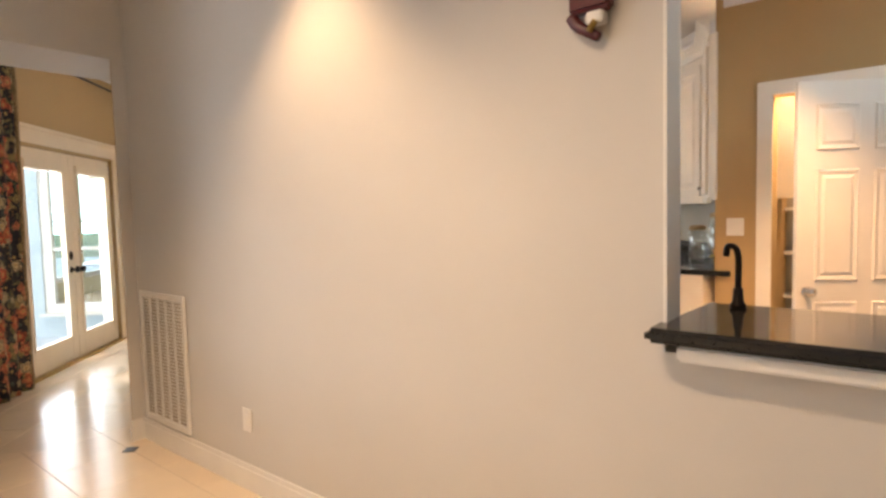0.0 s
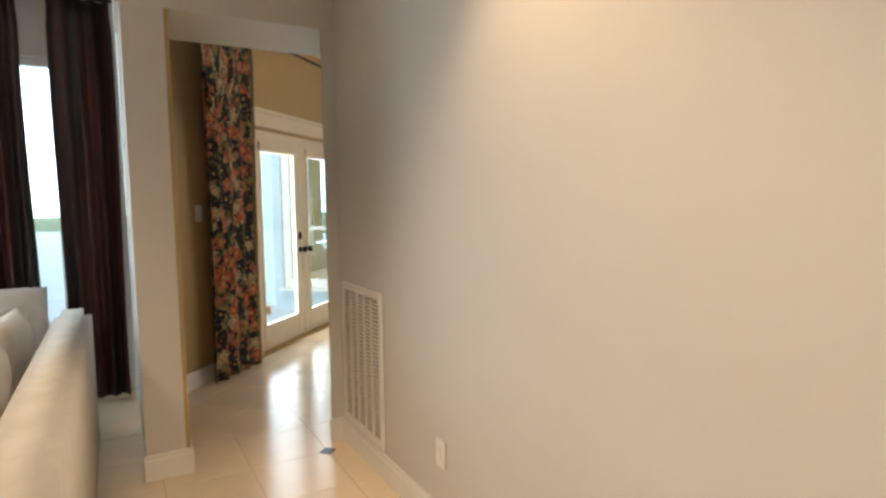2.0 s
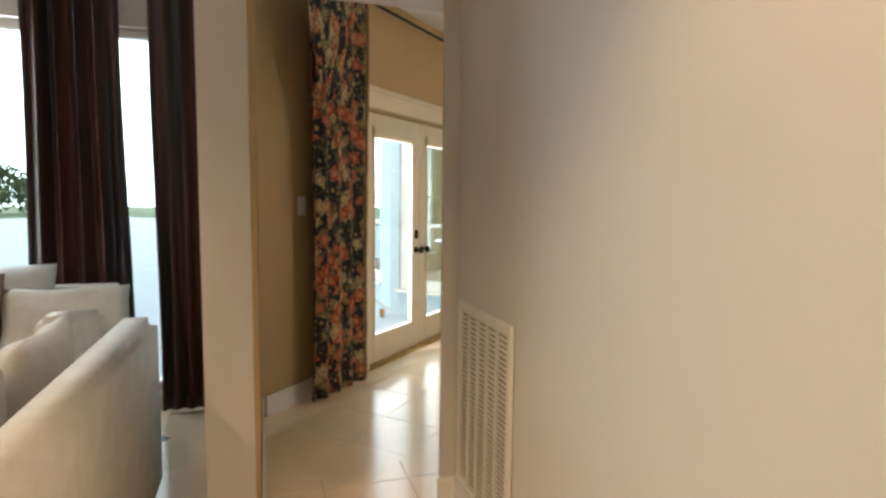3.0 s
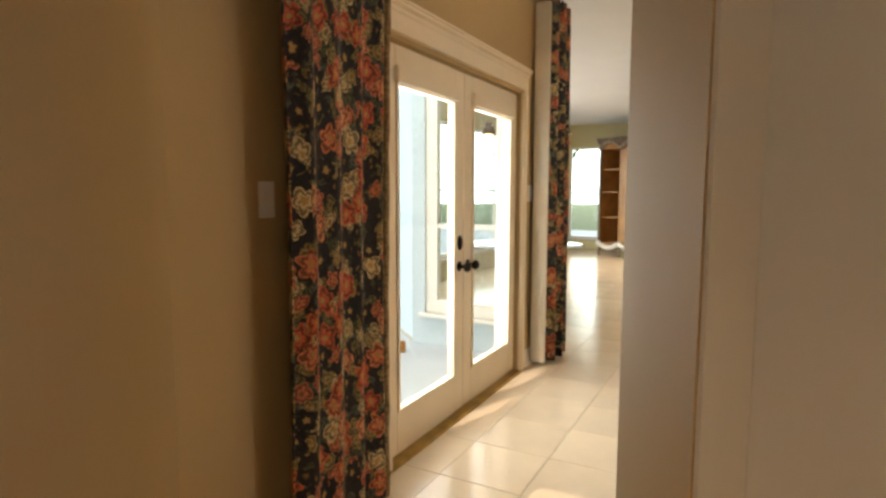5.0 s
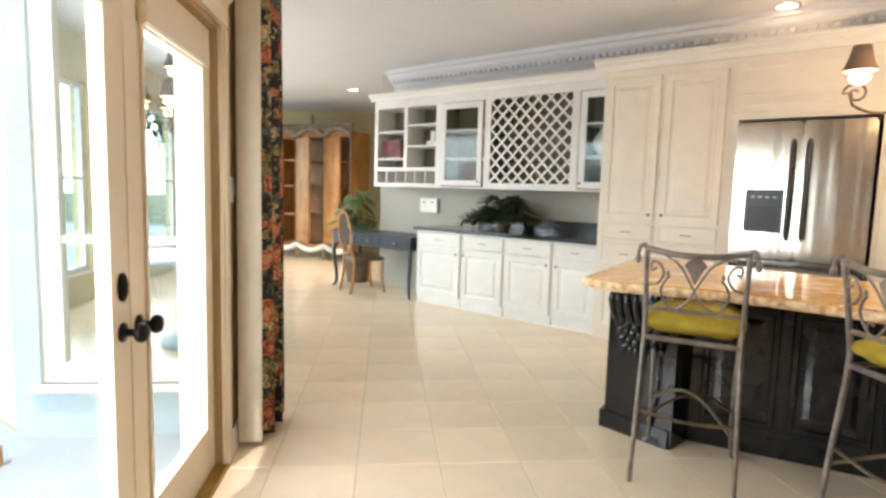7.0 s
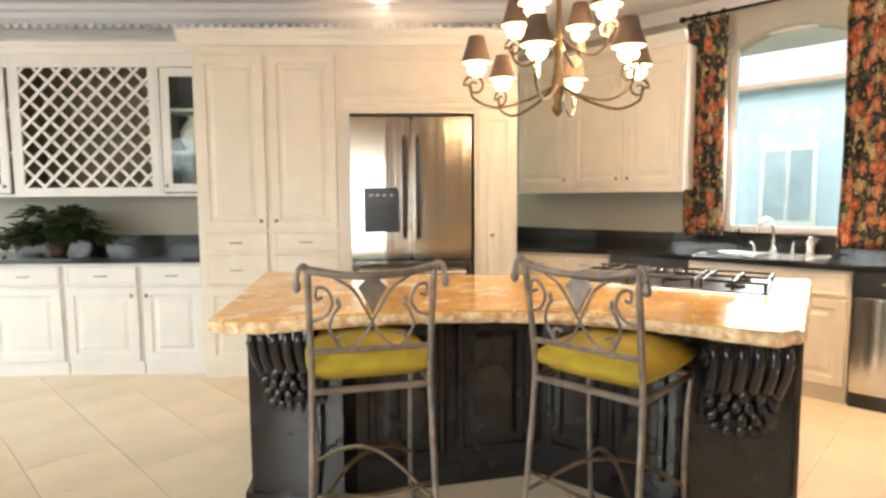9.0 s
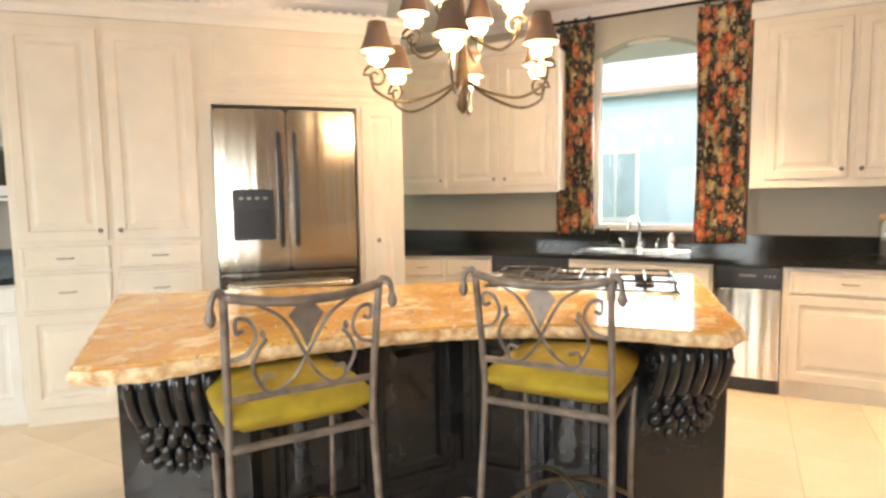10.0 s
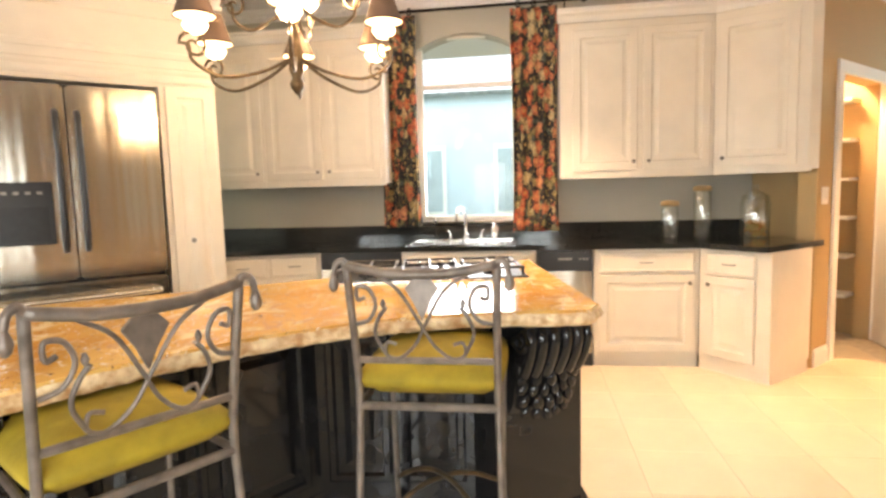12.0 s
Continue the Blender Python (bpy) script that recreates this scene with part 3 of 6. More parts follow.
structure("wall_pantry_inner", bm, HALLWALL, "tan walls inside the pantry", "wall", D)
structure("wall_kitchen_end", B(2.2, 2.4, 1.76, 4.7, 0, CEILZ + 0.1), KWALL, "plain kitchen end wall", "wall", D)

# living room enclosure with a wide window
bm = bmesh.new()
box(bm, -5.78, -5.6, 0.36, 0.72, 0, CEILZ)
box(bm, -5.78, -5.6, -2.6, 0.36, 2.38, CEILZ)
box(bm, -5.78, -5.6, -2.6, 0.36, 0, 0.12)
box(bm, -5.78, -5.6, -5.0, -2.6, 0, CEILZ)
structure("wall_living_window", bm, WALL, "greige wall with a wide living room window", "wall", D)
structure("wall_living_back", B(-5.78, 3.4, -5.2, -5.0, 0, CEILZ), WALL, "plain living room wall", "wall", D)
structure("wall_living_end", B(3.2, 3.4, -5.0, 1.76, 0, CEILZ), WALL, "plain living room wall", "wall", D)

structure("ceiling", prism(bmesh.new(), ((-5.7, 7.75), (-3.1, 7.75), (-3.1, 4.4), (-1.9, 4.5), (0.8, 1.9), (5, 1.9), (5, 9.5), (1.4, 12), (1.4, 17), (-5.7, 17)), CEILZ, CEILZ + 0.12), CEIL, "smooth white kitchen ceiling", "ceiling")
structure("ceiling_living", prism(bmesh.new(), ((-5.7, -5.1), (3.3, -5.1), (3.3, 1.77), (-4.0, 1.77), (-4.0, 0.75), (-5.7, 0.75)), LIVZ, LIVZ + 0.1), CEIL, "white living room ceiling", "ceiling", D)

# mouldings: (name, pose, length)
def trim_run(name, bm, label, m):
    return structure(name, bm, TRIM, label, "moulding", m)


trim_run("trim_crown_living", crown_bar(-4.0, 3.2, 1.757, LIVZ - 0.10, 0.098, 0.09), "white crown moulding", D)
trim_run("trim_crown_doorway", crown_bar(0.70, 1.67, -0.003, LIVZ - 0.10, 0.098, 0.09), "white crown moulding", dg(-4.0, 0, 0, 90))
bm = base_bar(bmesh.new(), -3.985, 3.2, 1.757)
trim_run("baseboard_hatch", bm, "white skirting board", D)


def crown_kitchen(name, m, x0, x1, h=0.21, out=0.17):
    """Wide ceiling crown with a row of dentils, along local x in front of local y = 0."""
    c = trim_run(name, crown_bar(x0, x1, -0.003, CEILZ - h - 0.002, h, out), "pale grey ceiling crown with dentils", m)
    c.data.materials[0] = CEIL
    n = int((x1 - x0) / 0.075)
    bmd = bmesh.new()
    for k in range(n):
        x = x0 + 0.03 + k * 0.075
        box(bmd, x, x + 0.040, -out * 0.60, -out * 0.30, CEILZ - h * 0.68, CEILZ - h * 0.54)
    d = part("dentil_row", bmd, CEIL, c)
    d["kind"] = "stuff"
    return c


crown_kitchen("trim_crown_desk", dg(0, 7.30), -10.4, -4.66, 0.25, 0.19)
crown_kitchen("trim_crown_sink", pose(2.86, 0, 0, 0, 0, -90), -9.2, -4.34, 0.09, 0.07)
crown_kitchen("trim_crown_pantry", dg(0, 4.52), -1.25, 2.1)

# skirting on piers and hall walls
def skirting(name, m, x0, x1):
    trim_run(name, base_bar(bmesh.new(), x0, x1, -0.003), "white skirting board", m)


# local x along the run, wall behind at +y
skirting("baseboard_pier_front", dg(-4.0, 0, 0, 90), 0.71, 0.935)
skirting("baseboard_pier_hall", dg(0, 0.925, 0, 180), 4.0, 5.45)
skirting("baseboard_french_a", pose(-3.06, 0, 0, 0, 0, 90), 4.4, 5.40)
skirting("baseboard_french_b", pose(-3.06, 0, 0, 0, 0, 90), 7.32, 7.86)
skirting("baseboard_jamb", dg(-4.0, 1.682, 0, 0) @ pose(0, 0, 0, 0, 0, 180 - 26.6), 0.0, 0.60)
skirting("baseboard_jamb_front", dg(-3.988, 0, 0, 90), 1.67, 1.742)
skirting("baseboard_pantry", dg(0, 4.52), -1.28, -1.05)
skirting("baseboard_return", dg(0, 1.862, 0, 180), 0.8, 3.99)

# ---- french doors ----
FD = pose(-3.06, 0, 0, 0, 0, 90)  # local x = world y, front faces the hall


def french_doors():
    door = tagged(new("door_french"), "pair of cream french doors with full glass panes", "door", "", "structure")
    door.matrix_basis = FD
    bm = bmesh.new()
    for x0, x1, z0, z1 in ((5.405, 5.50, 0, 2.06), (7.22, 7.315, 0, 2.06), (5.405, 7.315, 2.06, 2.15)):
        bm = B(x0, x1, -0.022, -0.002, z0, z1, 0.004)
        box(bm, x0 + 0.02, x1 - 0.02, -0.030, -0.022, z0 + 0.002, z1 - 0.015)
        part("casing", bm, DOORP, door, "moulded cream door casing")
    part("cornice", crown_bar(5.38, 7.34, -0.002, 2.152, 0.06, 0.05), DOORP, door, "cream cornice over the doors")
    for x0, x1, hinge in ((5.505, 6.355, 0), (6.36, 7.215, 1)):
        bm = bmesh.new()
        w = 0.115
        box(bm, x0, x0 + w, 0.03, 0.075, 0.02, 2.03, 0.003)
        box(bm, x1 - w, x1, 0.03, 0.075, 0.02, 2.03, 0.003)
        box(bm, x0 + w, x1 - w, 0.03, 0.075, 0.02, 0.235)
        box(bm, x0 + w, x1 - w, 0.03, 0.075, 1.86, 2.03)
        for a in ((x0 + w, x0 + w + 0.018, 0.235, 1.86), (x1 - w - 0.018, x1 - w, 0.235, 1.86), (x0 + w + 0.018, x1 - w - 0.018, 0.235, 0.253), (x0 + w + 0.018, x1 - w - 0.018, 1.842, 1.86)):
            box(bm, a[0], a[1], 0.022, 0.06, a[2], a[3])
        leaf = part("leaf", bm, DOORP, door, "cream door leaf")
        p = part("pane", B(x0 + w + 0.016, x1 - w - 0.016, 0.045, 0.051, 0.25, 1.845), PANE, leaf, "clear glass pane")
        p.visible_shadow = False
        part("blind_headrail", B(x0 + w - 0.02, x1 - w + 0.02, 0.0, 0.03, 1.85, 1.93, 0.006), DOORP, leaf, "cream roller blind headrail")
    lock = part("deadbolt", lathe(bmesh.new(), ((0.028, 0), (0.03, 0.008), (0.022, 0.016), (0.01, 0.02)), 14), DARKMETAL, door, "dark bronze deadbolt", True)
    lock.matrix_basis = pose(6.30, 0.03, 1.04, 90) @ Matrix.Diagonal((0.8, 1.5, 1, 1))
    for x in (6.30, 6.415):
        k = part("door_knob", lathe(bmesh.new(), ((0.03, 0), (0.03, 0.006), (0.012, 0.012), (0.012, 0.035), (0.028, 0.045), (0.032, 0.058), (0.024, 0.072), (0.006, 0.077)), 16), DARKMETAL, door, "dark bronze knob", True)
        k.matrix_basis = pose(x, 0.03, 0.90, 90)
    for x in (5.5005, 7.2145):
        part("reveal", B(x, x + 0.005, 0.078, 0.186, 0.0, 2.035), TRIM, door, "white painted reveal")
    part("sill", B(5.42, 7.30, -0.03, 0.13, -0.004, 0.018, 0.004), BRASS, door, "brass door sill")


french_doors()


# ---- curtains ----
def curtain(name, m, w, z0, z1, folds, material, label, group="", amp=0.045, tie=None, edge=False, seed=1):
    """A hanging cloth along local x, from z0 to z1, in wavy folds; printed cloth gets its pattern along the cloth."""
    rnd = random.Random(seed)
    cur = thing(name, m, label, "curtain", group)
    nx, nz = folds * 10, 28
    ph = [rnd.uniform(-0.5, 0.5) for _ in range(folds + 2)]

    def place(i, k, off):
        u, v = i / nx, k / nz
        z = z0 + (z1 - z0) * v
        f = u * folds
        a = amp * (0.75 + 0.35 * math.sin(3.1 * u + seed)) * (1.0 - 0.25 * v)
        wob = ph[int(f)] * (1 - (f % 1)) + ph[int(f) + 1] * (f % 1)
        y = a * math.sin(2 * math.pi * f + wob + 0.5 * math.sin(2.2 * v + seed)) + off
        x = w * u + 0.3 * a * math.sin(4 * math.pi * f + wob) * 0.6
        x = w / 2 + (x - w / 2) * (1.0 + 0.05 * math.sin(5 * v + seed)) * (1 if v < 0.95 else 0.97)
        return x, y, z

    bm = bmesh.new()
    uvl = bm.loops.layers.uv.new("UVMap")
    grid = [[bm.verts.new(place(i, k, 0)) for i in range(nx + 1)] for k in range(nz + 1)]
    uvs = {}
    cloth = w * 1.9
    for k in range(nz + 1):
        for i in range(nx + 1):
            uvs[grid[k][i]] = (cloth * i / nx + seed * 0.37, (z1 - z0) * k / nz)
    for k in range(nz):
        for i in range(nx):
            f = bm.faces.new((grid[k][i], grid[k][i + 1], grid[k + 1][i + 1], grid[k + 1][i]))
            for lp in f.loops:
                lp[uvl].uv = uvs[lp.vert]
    c = part("cloth", bm, material, cur, "", True)
    sol = c.modifiers.new("thickness", 'SOLIDIFY')
    sol.thickness = 0.006
    if edge:
        for side in (edge if isinstance(edge, tuple) else (edge,)):
            i = 0 if side == "l" else nx
            pts = [Vector(place(i, k, 0)) + Vector((0.006 * rnd.uniform(-1, 1), -0.012, 0)) for k in range(nz + 1)]
            part("fringe", T(pts, 0.017, 7), FRINGE, cur, "tan bullion fringe", True)
    if tie:
        for i in range(3):
            x = w * (0.15 + 0.35 * i)
            part("tab", T([(x + 0.018 * math.cos(a), 0.018 * math.sin(a) * 0.6, z1 + 0.03 + 0.03 * math.sin(a)) for a in [2 * math.pi * q / 10 for q in range(11)]], 0.006, 6), DARKMETAL, cur, "dark curtain ring")
    return cur


def swag(cur, x, z0, z1, w, seed):
    """A short gathered fall of the same cloth over the top of a curtain."""
    rnd = random.Random(seed)
    bm = bmesh.new()
    uvl = bm.loops.layers.uv.new("UVMap")
    nx, nz = 14, 12
    g = []
    for k in range(nz + 1):
        v = k / nz
        half = w * (0.28 + 0.30 * math.sin(math.pi * min(1, v * 1.15)))
        g.append([bm.verts.new((x + half * (2 * i / nx - 1), -0.075 - 0.05 * math.sin(math.pi * v) - 0.014 * math.sin(i * 2.1 + 2 * v), z1 + (z0 - z1) * v - 0.02 * math.cos(i * 1.3))) for i in range(nx + 1)])
    for k in range(nz):
        for i in range(nx):
            f = bm.faces.new((g[k][i], g[k][i + 1], g[k + 1][i + 1], g[k + 1][i]))
            for lp, (a, b) in zip(f.loops, ((i, k), (i + 1, k), (i + 1, k + 1), (i, k + 1))):
                lp[uvl].uv = (a * 0.035 + seed, b * 0.05)
    c = part("gathered_top", bm, FLORAL, cur, "gathered rosette of floral cloth", True)
    c.modifiers.new("thickness", 'SOLIDIFY').thickness = 0.008


def rod(m, x0, x1, z, y=-0.10):
    r = thing("curtain_rod", m, "slim dark iron curtain rod with ball finials", "curtain rod")
    part("bar", T(((x0, y, z), (x1, y, z)), 0.012, 10), DARKMETAL, r)
    for x, s in ((x0, -1), (x1, 1)):
        f = part("finial", lathe(bmesh.new(), ((0.008, 0), (0.02, 0.012), (0.027, 0.03), (0.02, 0.048), (0.006, 0.06)), 12), DARKMETAL, r, "", True)
        f.matrix_basis = pose(x, y, z, 0, 90 * s)
    for x in (x0 + 0.12, x1 - 0.12):
        part("bracket", T(((x, 0, z - 0.03), (x, y * 0.6, z - 0.045), (x, y, z - 0.012)), 0.007, 6), DARKMETAL, r)


rod(FD, 4.82, 7.80, 2.79)
g = "floral door curtains"
c1 = curtain("floral_curtain", FD @ pose(4.70, -0.13, 0), 0.57, 0.02, 2.77, 4, FLORAL, "black floral curtain with coral flowers beside the french doors", g, 0.05, True, ("r",), 3)
swag(c1, 0.03, 2.02, 2.78, 0.34, 5)
c2 = curtain("floral_curtain", FD @ pose(7.47, -0.115, 0), 0.42, 0.02, 2.77, 3, FLORAL, "narrow floral curtain with an ivory lining at the wall end", g, 0.075, True, ("l",), 6)
part("lining", B(-0.045, -0.027, -0.03, 0.09, 0.03, 2.72, 0.008), LINING, c2, "ivory lining edge")
SK = pose(2.86, 0, 0, 0, 0, -90)  # sink wall: local x = minus world y
rod(SK, -7.32, -5.66, 2.80, -0.10)
g = "floral sink window curtains"
curtain("floral_curtain", SK @ pose(-7.30, -0.12, 0), 0.32, 1.03, 2.76, 4, FLORAL, "short black floral curtain beside the sink window", g, 0.035, True, None, 2)
curtain("floral_curtain", SK @ pose(-6.20, -0.12, 0), 0.36, 0.98, 2.76, 4, FLORAL, "short black floral curtain beside the sink window", g, 0.035, True, None, 9)
LW = dg(-5.60, 0, 0, 90)  # living room window wall: local x = n
g = "dark silk living room curtains"
curtain("silk_curtain", LW @ pose(0.33, -0.10, 0), 0.36, 0.02, 2.76, 4, SILK, "dark brown striped silk curtain falling to the floor", g, 0.045, False, None, 4)
curtain("silk_curtain", LW @ pose(-0.34, -0.10, 0), 0.52, 0.02, 2.76, 5, SILK, "dark brown striped silk curtain behind the sofa", g, 0.045, False, None, 7)
rod(LW, -2.9, 0.78, 2.775, -0.10)
curtain("floral_curtain", pose(-4.62, 16.72, 0), 0.42, 0.02, 2.55, 4, FLORAL, "floral curtain beside the far window", "", 0.05, False, None, 11)


# ---- windows ----
def window(name, m, w, z0, z1, cols, rows, label, depth=0.06, frame_w=0.05):
    win = tagged(new(name), label, "window", "", "structure")
    win.matrix_basis = m
    bm = bmesh.new()
    for a in ((0, frame_w, z0, z1), (w - frame_w, w, z0, z1), (frame_w, w - frame_w, z0, z0 + frame_w), (frame_w, w - frame_w, z1 - frame_w, z1)):
        box(bm, a[0], a[1], 0.04, 0.04 + depth, a[2], a[3])
    part("window_frame", bm, TRIM, win, "white window frame")
    part("window_sill", B(-0.04, w + 0.04, -0.04, 0.06, z0 - 0.03, z0, 0.004), TRIM, win)
    iw, ih = w - 2 * frame_w, z1 - z0 - 2 * frame_w
    for c in range(1, cols):
        x = frame_w + iw * c / cols
        part("glazing_bar", B(x - 0.016, x + 0.016, 0.05, 0.08, z0 + frame_w, z1 - frame_w), TRIM, win)
    for r in range(1, rows):
        z = z0 + frame_w + ih * r / rows
        part("glazing_bar", B(frame_w, w - frame_w, 0.052, 0.078, z - 0.016, z + 0.016), TRIM, win)
    p = part("pane", B(frame_w, w - frame_w, 0.062, 0.068, z0 + frame_w, z1 - frame_w), PANE, win, "clear glass")
    p.visible_shadow = False
    return win


window("window_sink", SK @ pose(-7.02, 0.04, 0), 0.86, 1.06, 2.66, 1, 1, "white framed arched kitchen window")
bm = bmesh.new()
box(bm, -7.01, -6.17, 0.085, 0.125, 2.20, 2.235)
structure("window_transom_bar", bm, TRIM, "white transom bar of the kitchen window", "window bar", SK)
window("window_living", LW @ pose(-2.6, 0.02, 0), 2.96, 0.12, 2.38, 3, 1, "wide white framed living room window")
for nm, m, w in (("window_bay_side", pose(-4.12, 7.66, 0), 0.82), ("window_bay_slant", BAY @ pose(0.42, -0.02, 0), 1.04)):
    win = window(nm, m, w, 0.26, 2.42, 1, 1, "white framed bay window with a low glazing bar", frame_w=0.115)
    part("glazing_bar", B(0.115, w - 0.115, 0.05, 0.08, 1.02, 1.065), TRIM, win)
blk = thing("brown_block", pose(-4.15, 7.35, -0.03, 0, 0, 20), "small brown wooden block on the pale patio", "block")
part("block", B(-0.025, 0.025, -0.02, 0.02, 0, 0.10, 0.004), WOOD, blk)
window("window_bay_first", pose(-5.6, 9.0, 0, 0, 0, 90), 2.3, 0.35, 2.4, 2, 2, "tall white breakfast window")
window("window_bay_second", pose(-5.6, 11.7, 0, 0, 0, 90), 2.3, 0.35, 2.4, 2, 2, "tall white breakfast window")
window("window_bay_third", pose(-5.6, 14.4, 0, 0, 0, 90), 2.0, 0.35, 2.4, 2, 2, "tall white breakfast window")
window("window_far", pose(-5.4, 16.8, 0), 0.85, 0.25, 2.4, 1, 2, "tall white far window")
# neighbouring house seen through the sink window
house = thing("neighbour_house", pose(11, 6.4, -0.14), "pale stucco neighbouring house with a pale roof", "house")
part("wall", B(0, 6, -6, 6, 0, 3.6), STUCCO, house)
bm = bmesh.new()
prism(bm, ((-0.5, 3.6), (6.5, 3.6), (3, 6.2)), -6.4, 6.4)
bmesh.ops.rotate(bm, verts=bm.verts, cent=(0, 0, 0), matrix=Matrix.Rotation(radians(90), 3, 'X'))
# roof colour is paled to carry the outdoor glare
part("roof", bm, mat("glare_pale_shingles", (0.58, 0.60, 0.62), 0.9, var=0.2, scale=8, bump=0.4, bscale=30), house, "shingle roof paled to stand for daylight glare")
DARKGLASS = mat("dim_window_glass", (0.42, 0.50, 0.53), 0.1, var=0.1, scale=2)
for y in (-3.2, -0.6, 1.5):
    w = part("window", B(-0.05, 0.02, y, y + 1.0, 0.9, 2.5), TRIM, house, "white framed window")
    part("pane", B(-0.07, -0.05, y + 0.08, y + 0.47, 1.0, 2.4), DARKGLASS, w)
    part("pane", B(-0.07, -0.05, y + 0.53, y + 0.92, 1.0, 2.4), DARKGLASS, w)


def tree(x, y, h, seed):
    rnd = random.Random(seed)
    t = thing("garden_tree", pose(x, y, -0.14), "leafy green garden tree on the lawn", "tree", "garden trees")
    bm = T(((0, 0, 0), (0.05, 0.02, h * 0.3), (0.0, 0.1, h * 0.6)), 0.13, 8, 0.06)
    for k in range(6):
        a = k * 1.05 + rnd.random()
        tube(bm, ((0.03, 0.05, h * (0.3 + 0.05 * k)), (math.cos(a) * h * 0.16, math.sin(a) * h * 0.16, h * (0.5 + 0.06 * k)), (math.cos(a) * h * 0.3, math.sin(a) * h * 0.3, h * (0.6 + 0.06 * k))), 0.05, 6, 0.012)
    part("trunk", bm, DARKWOOD, t)
    bm = bmesh.new()
    for k in range(2200):
        a, b, r = rnd.uniform(0, 6.28), rnd.gauss(0, 0.5), rnd.random() ** 0.4
        lump = 0.75 + 0.3 * math.sin(3 * a + seed) * math.cos(2 * b)
        c = Vector((math.cos(a) * math.cos(b) * h * 0.36 * r * lump, math.sin(a) * math.cos(b) * h * 0.36 * r * lump, h * 0.68 + math.sin(b) * h * 0.32 * r))
        u = Vector((rnd.gauss(0, 1), rnd.gauss(0, 1), rnd.gauss(0, 1))).normalized() * h * 0.022
        v = u.orthogonal().normalized() * h * 0.014
        bm.faces.new([bm.verts.new(p) for p in (c - u, c + v, c + u, c - v)])
    part("crown", bm, LEAF, t, "ragged green crown")


for i, (x, y, h) in enumerate(((-9.5, 27, 6), (-5.0, 30, 7))):
    tree(x, y, h, i + 1)
hedge = bmesh.new()
rnd = random.Random(5)
for k in range(9000):
    y = rnd.uniform(-16, 30)
    c = Vector((-48 + rnd.gauss(0, 0.8), y, rnd.random() ** 0.6 * (3.6 + 0.9 * math.sin(y * 0.7) + 0.6 * math.sin(y * 1.9))))
    u = Vector((rnd.gauss(0, 1), rnd.gauss(0, 1), rnd.gauss(0, 1))).normalized() * 0.22
    v = u.orthogonal().normalized() * 0.14
    hedge.faces.new([hedge.verts.new(p) for p in (c - u, c + v, c + u, c - v)])
h = link("hedge", hedge, GARDENLEAF)
tagged(h, "dense green hedge along the garden", "hedge", "", "stuff")


# ---- kitchen cabinets along the slanted wall ----
FRONT = 6.70  # n of the cabinet faces
S0 = -9.40
g = "desk base cabinets"
edges = (-9.40, -8.72, -8.14, -7.56, -7.07)
widths = [b - a for a, b in zip(edges, edges[1:])]
for i, (a, w) in enumerate(zip(edges, widths)):
    u = thing("base_cabinet", dg(a, FRONT), "white painted base cabinet with a drawer over a panelled door", "cabinet", g)
    case(u, w - 0.002, 0.58, 0, 0.872, WHITE, toe=0.09)
    front(u, "drawer", 0.02, w - 0.02, 0.70, 0.85, WHITE)
    front(u, "door", 0.02, w - 0.02, 0.115, 0.685, WHITE, "r" if i % 2 == 0 else "l")
ct = thing("worktop", dg(0, 0), "polished black granite worktop over the white cabinets", "worktop")
part("slab", B(-9.44, -7.072, FRONT - 0.04, 7.29, 0.874, 0.912, 0.008), GRANITE, ct)
part("upstand", B(-8.9, -7.072, 7.265, 7.29, 0.9125, 1.05, 0.003), GRANITE, ct, "black granite upstand")

UF = 6.93
# open cubby cabinet
u = thing("cubby_cabinet", dg(-10.40, UF), "white wall cabinet with open shelves and pigeonholes", "cabinet")
w = 1.12
Z0, Z1 = 1.38, 2.48
for a in ((0, 0.06, Z0, Z1), (w - 0.06, w, Z0, Z1), (0.53, 0.59, Z0 + 0.25, Z1), (0.06, w - 0.06, Z0, Z0 + 0.05), (0.06, w - 0.06, Z1 - 0.10, Z1), (0.06, w - 0.06, Z0 + 0.20, Z0 + 0.25)):
    part("board", B(a[0], a[1], 0, 0.36, a[2], a[3]), WHITE, u)
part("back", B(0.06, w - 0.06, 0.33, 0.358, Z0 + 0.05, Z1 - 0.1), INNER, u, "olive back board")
for x0, x1, zs in ((0.06, 0.53, (1.73, 2.07)), (0.59, w - 0.06, (1.88, 2.14))):
    for z in zs:
        part("shelf", B(x0, x1, 0.01, 0.33, z, z + 0.022), WHITE, u)
for k in range(1, 6):
    x = 0.06 + (w - 0.12) * k / 6
    part("pigeonhole_divider", B(x - 0.008, x + 0.008, 0.005, 0.33, Z0 + 0.05, Z0 + 0.20), WHITE, u)
for k, (x, z, h, t) in enumerate(((0.09, 1.754, 0.22, 0.03), (0.125, 1.754, 0.26, 0.04), (0.17, 1.754, 0.23, 0.25), (0.86, 1.904, 0.05, 0.19), (0.92, 1.904, 0.17, 0.07))):
    b = thing("book", dg(-10.40 + x, UF + 0.06, z), "book with a worn red and dark cover on the shelf" if k < 3 else "pale stationery box on the cubby shelf", "book")
    part("cover", B(0, t, 0, 0.2, 0, h, 0.003), PAPER if k < 3 else PLASTIC, b)
    part("pages", B(0.003, t - 0.003, 0.004, 0.203, 0.004, h - 0.004 + 0.006), PLASTIC, b, "white page block")


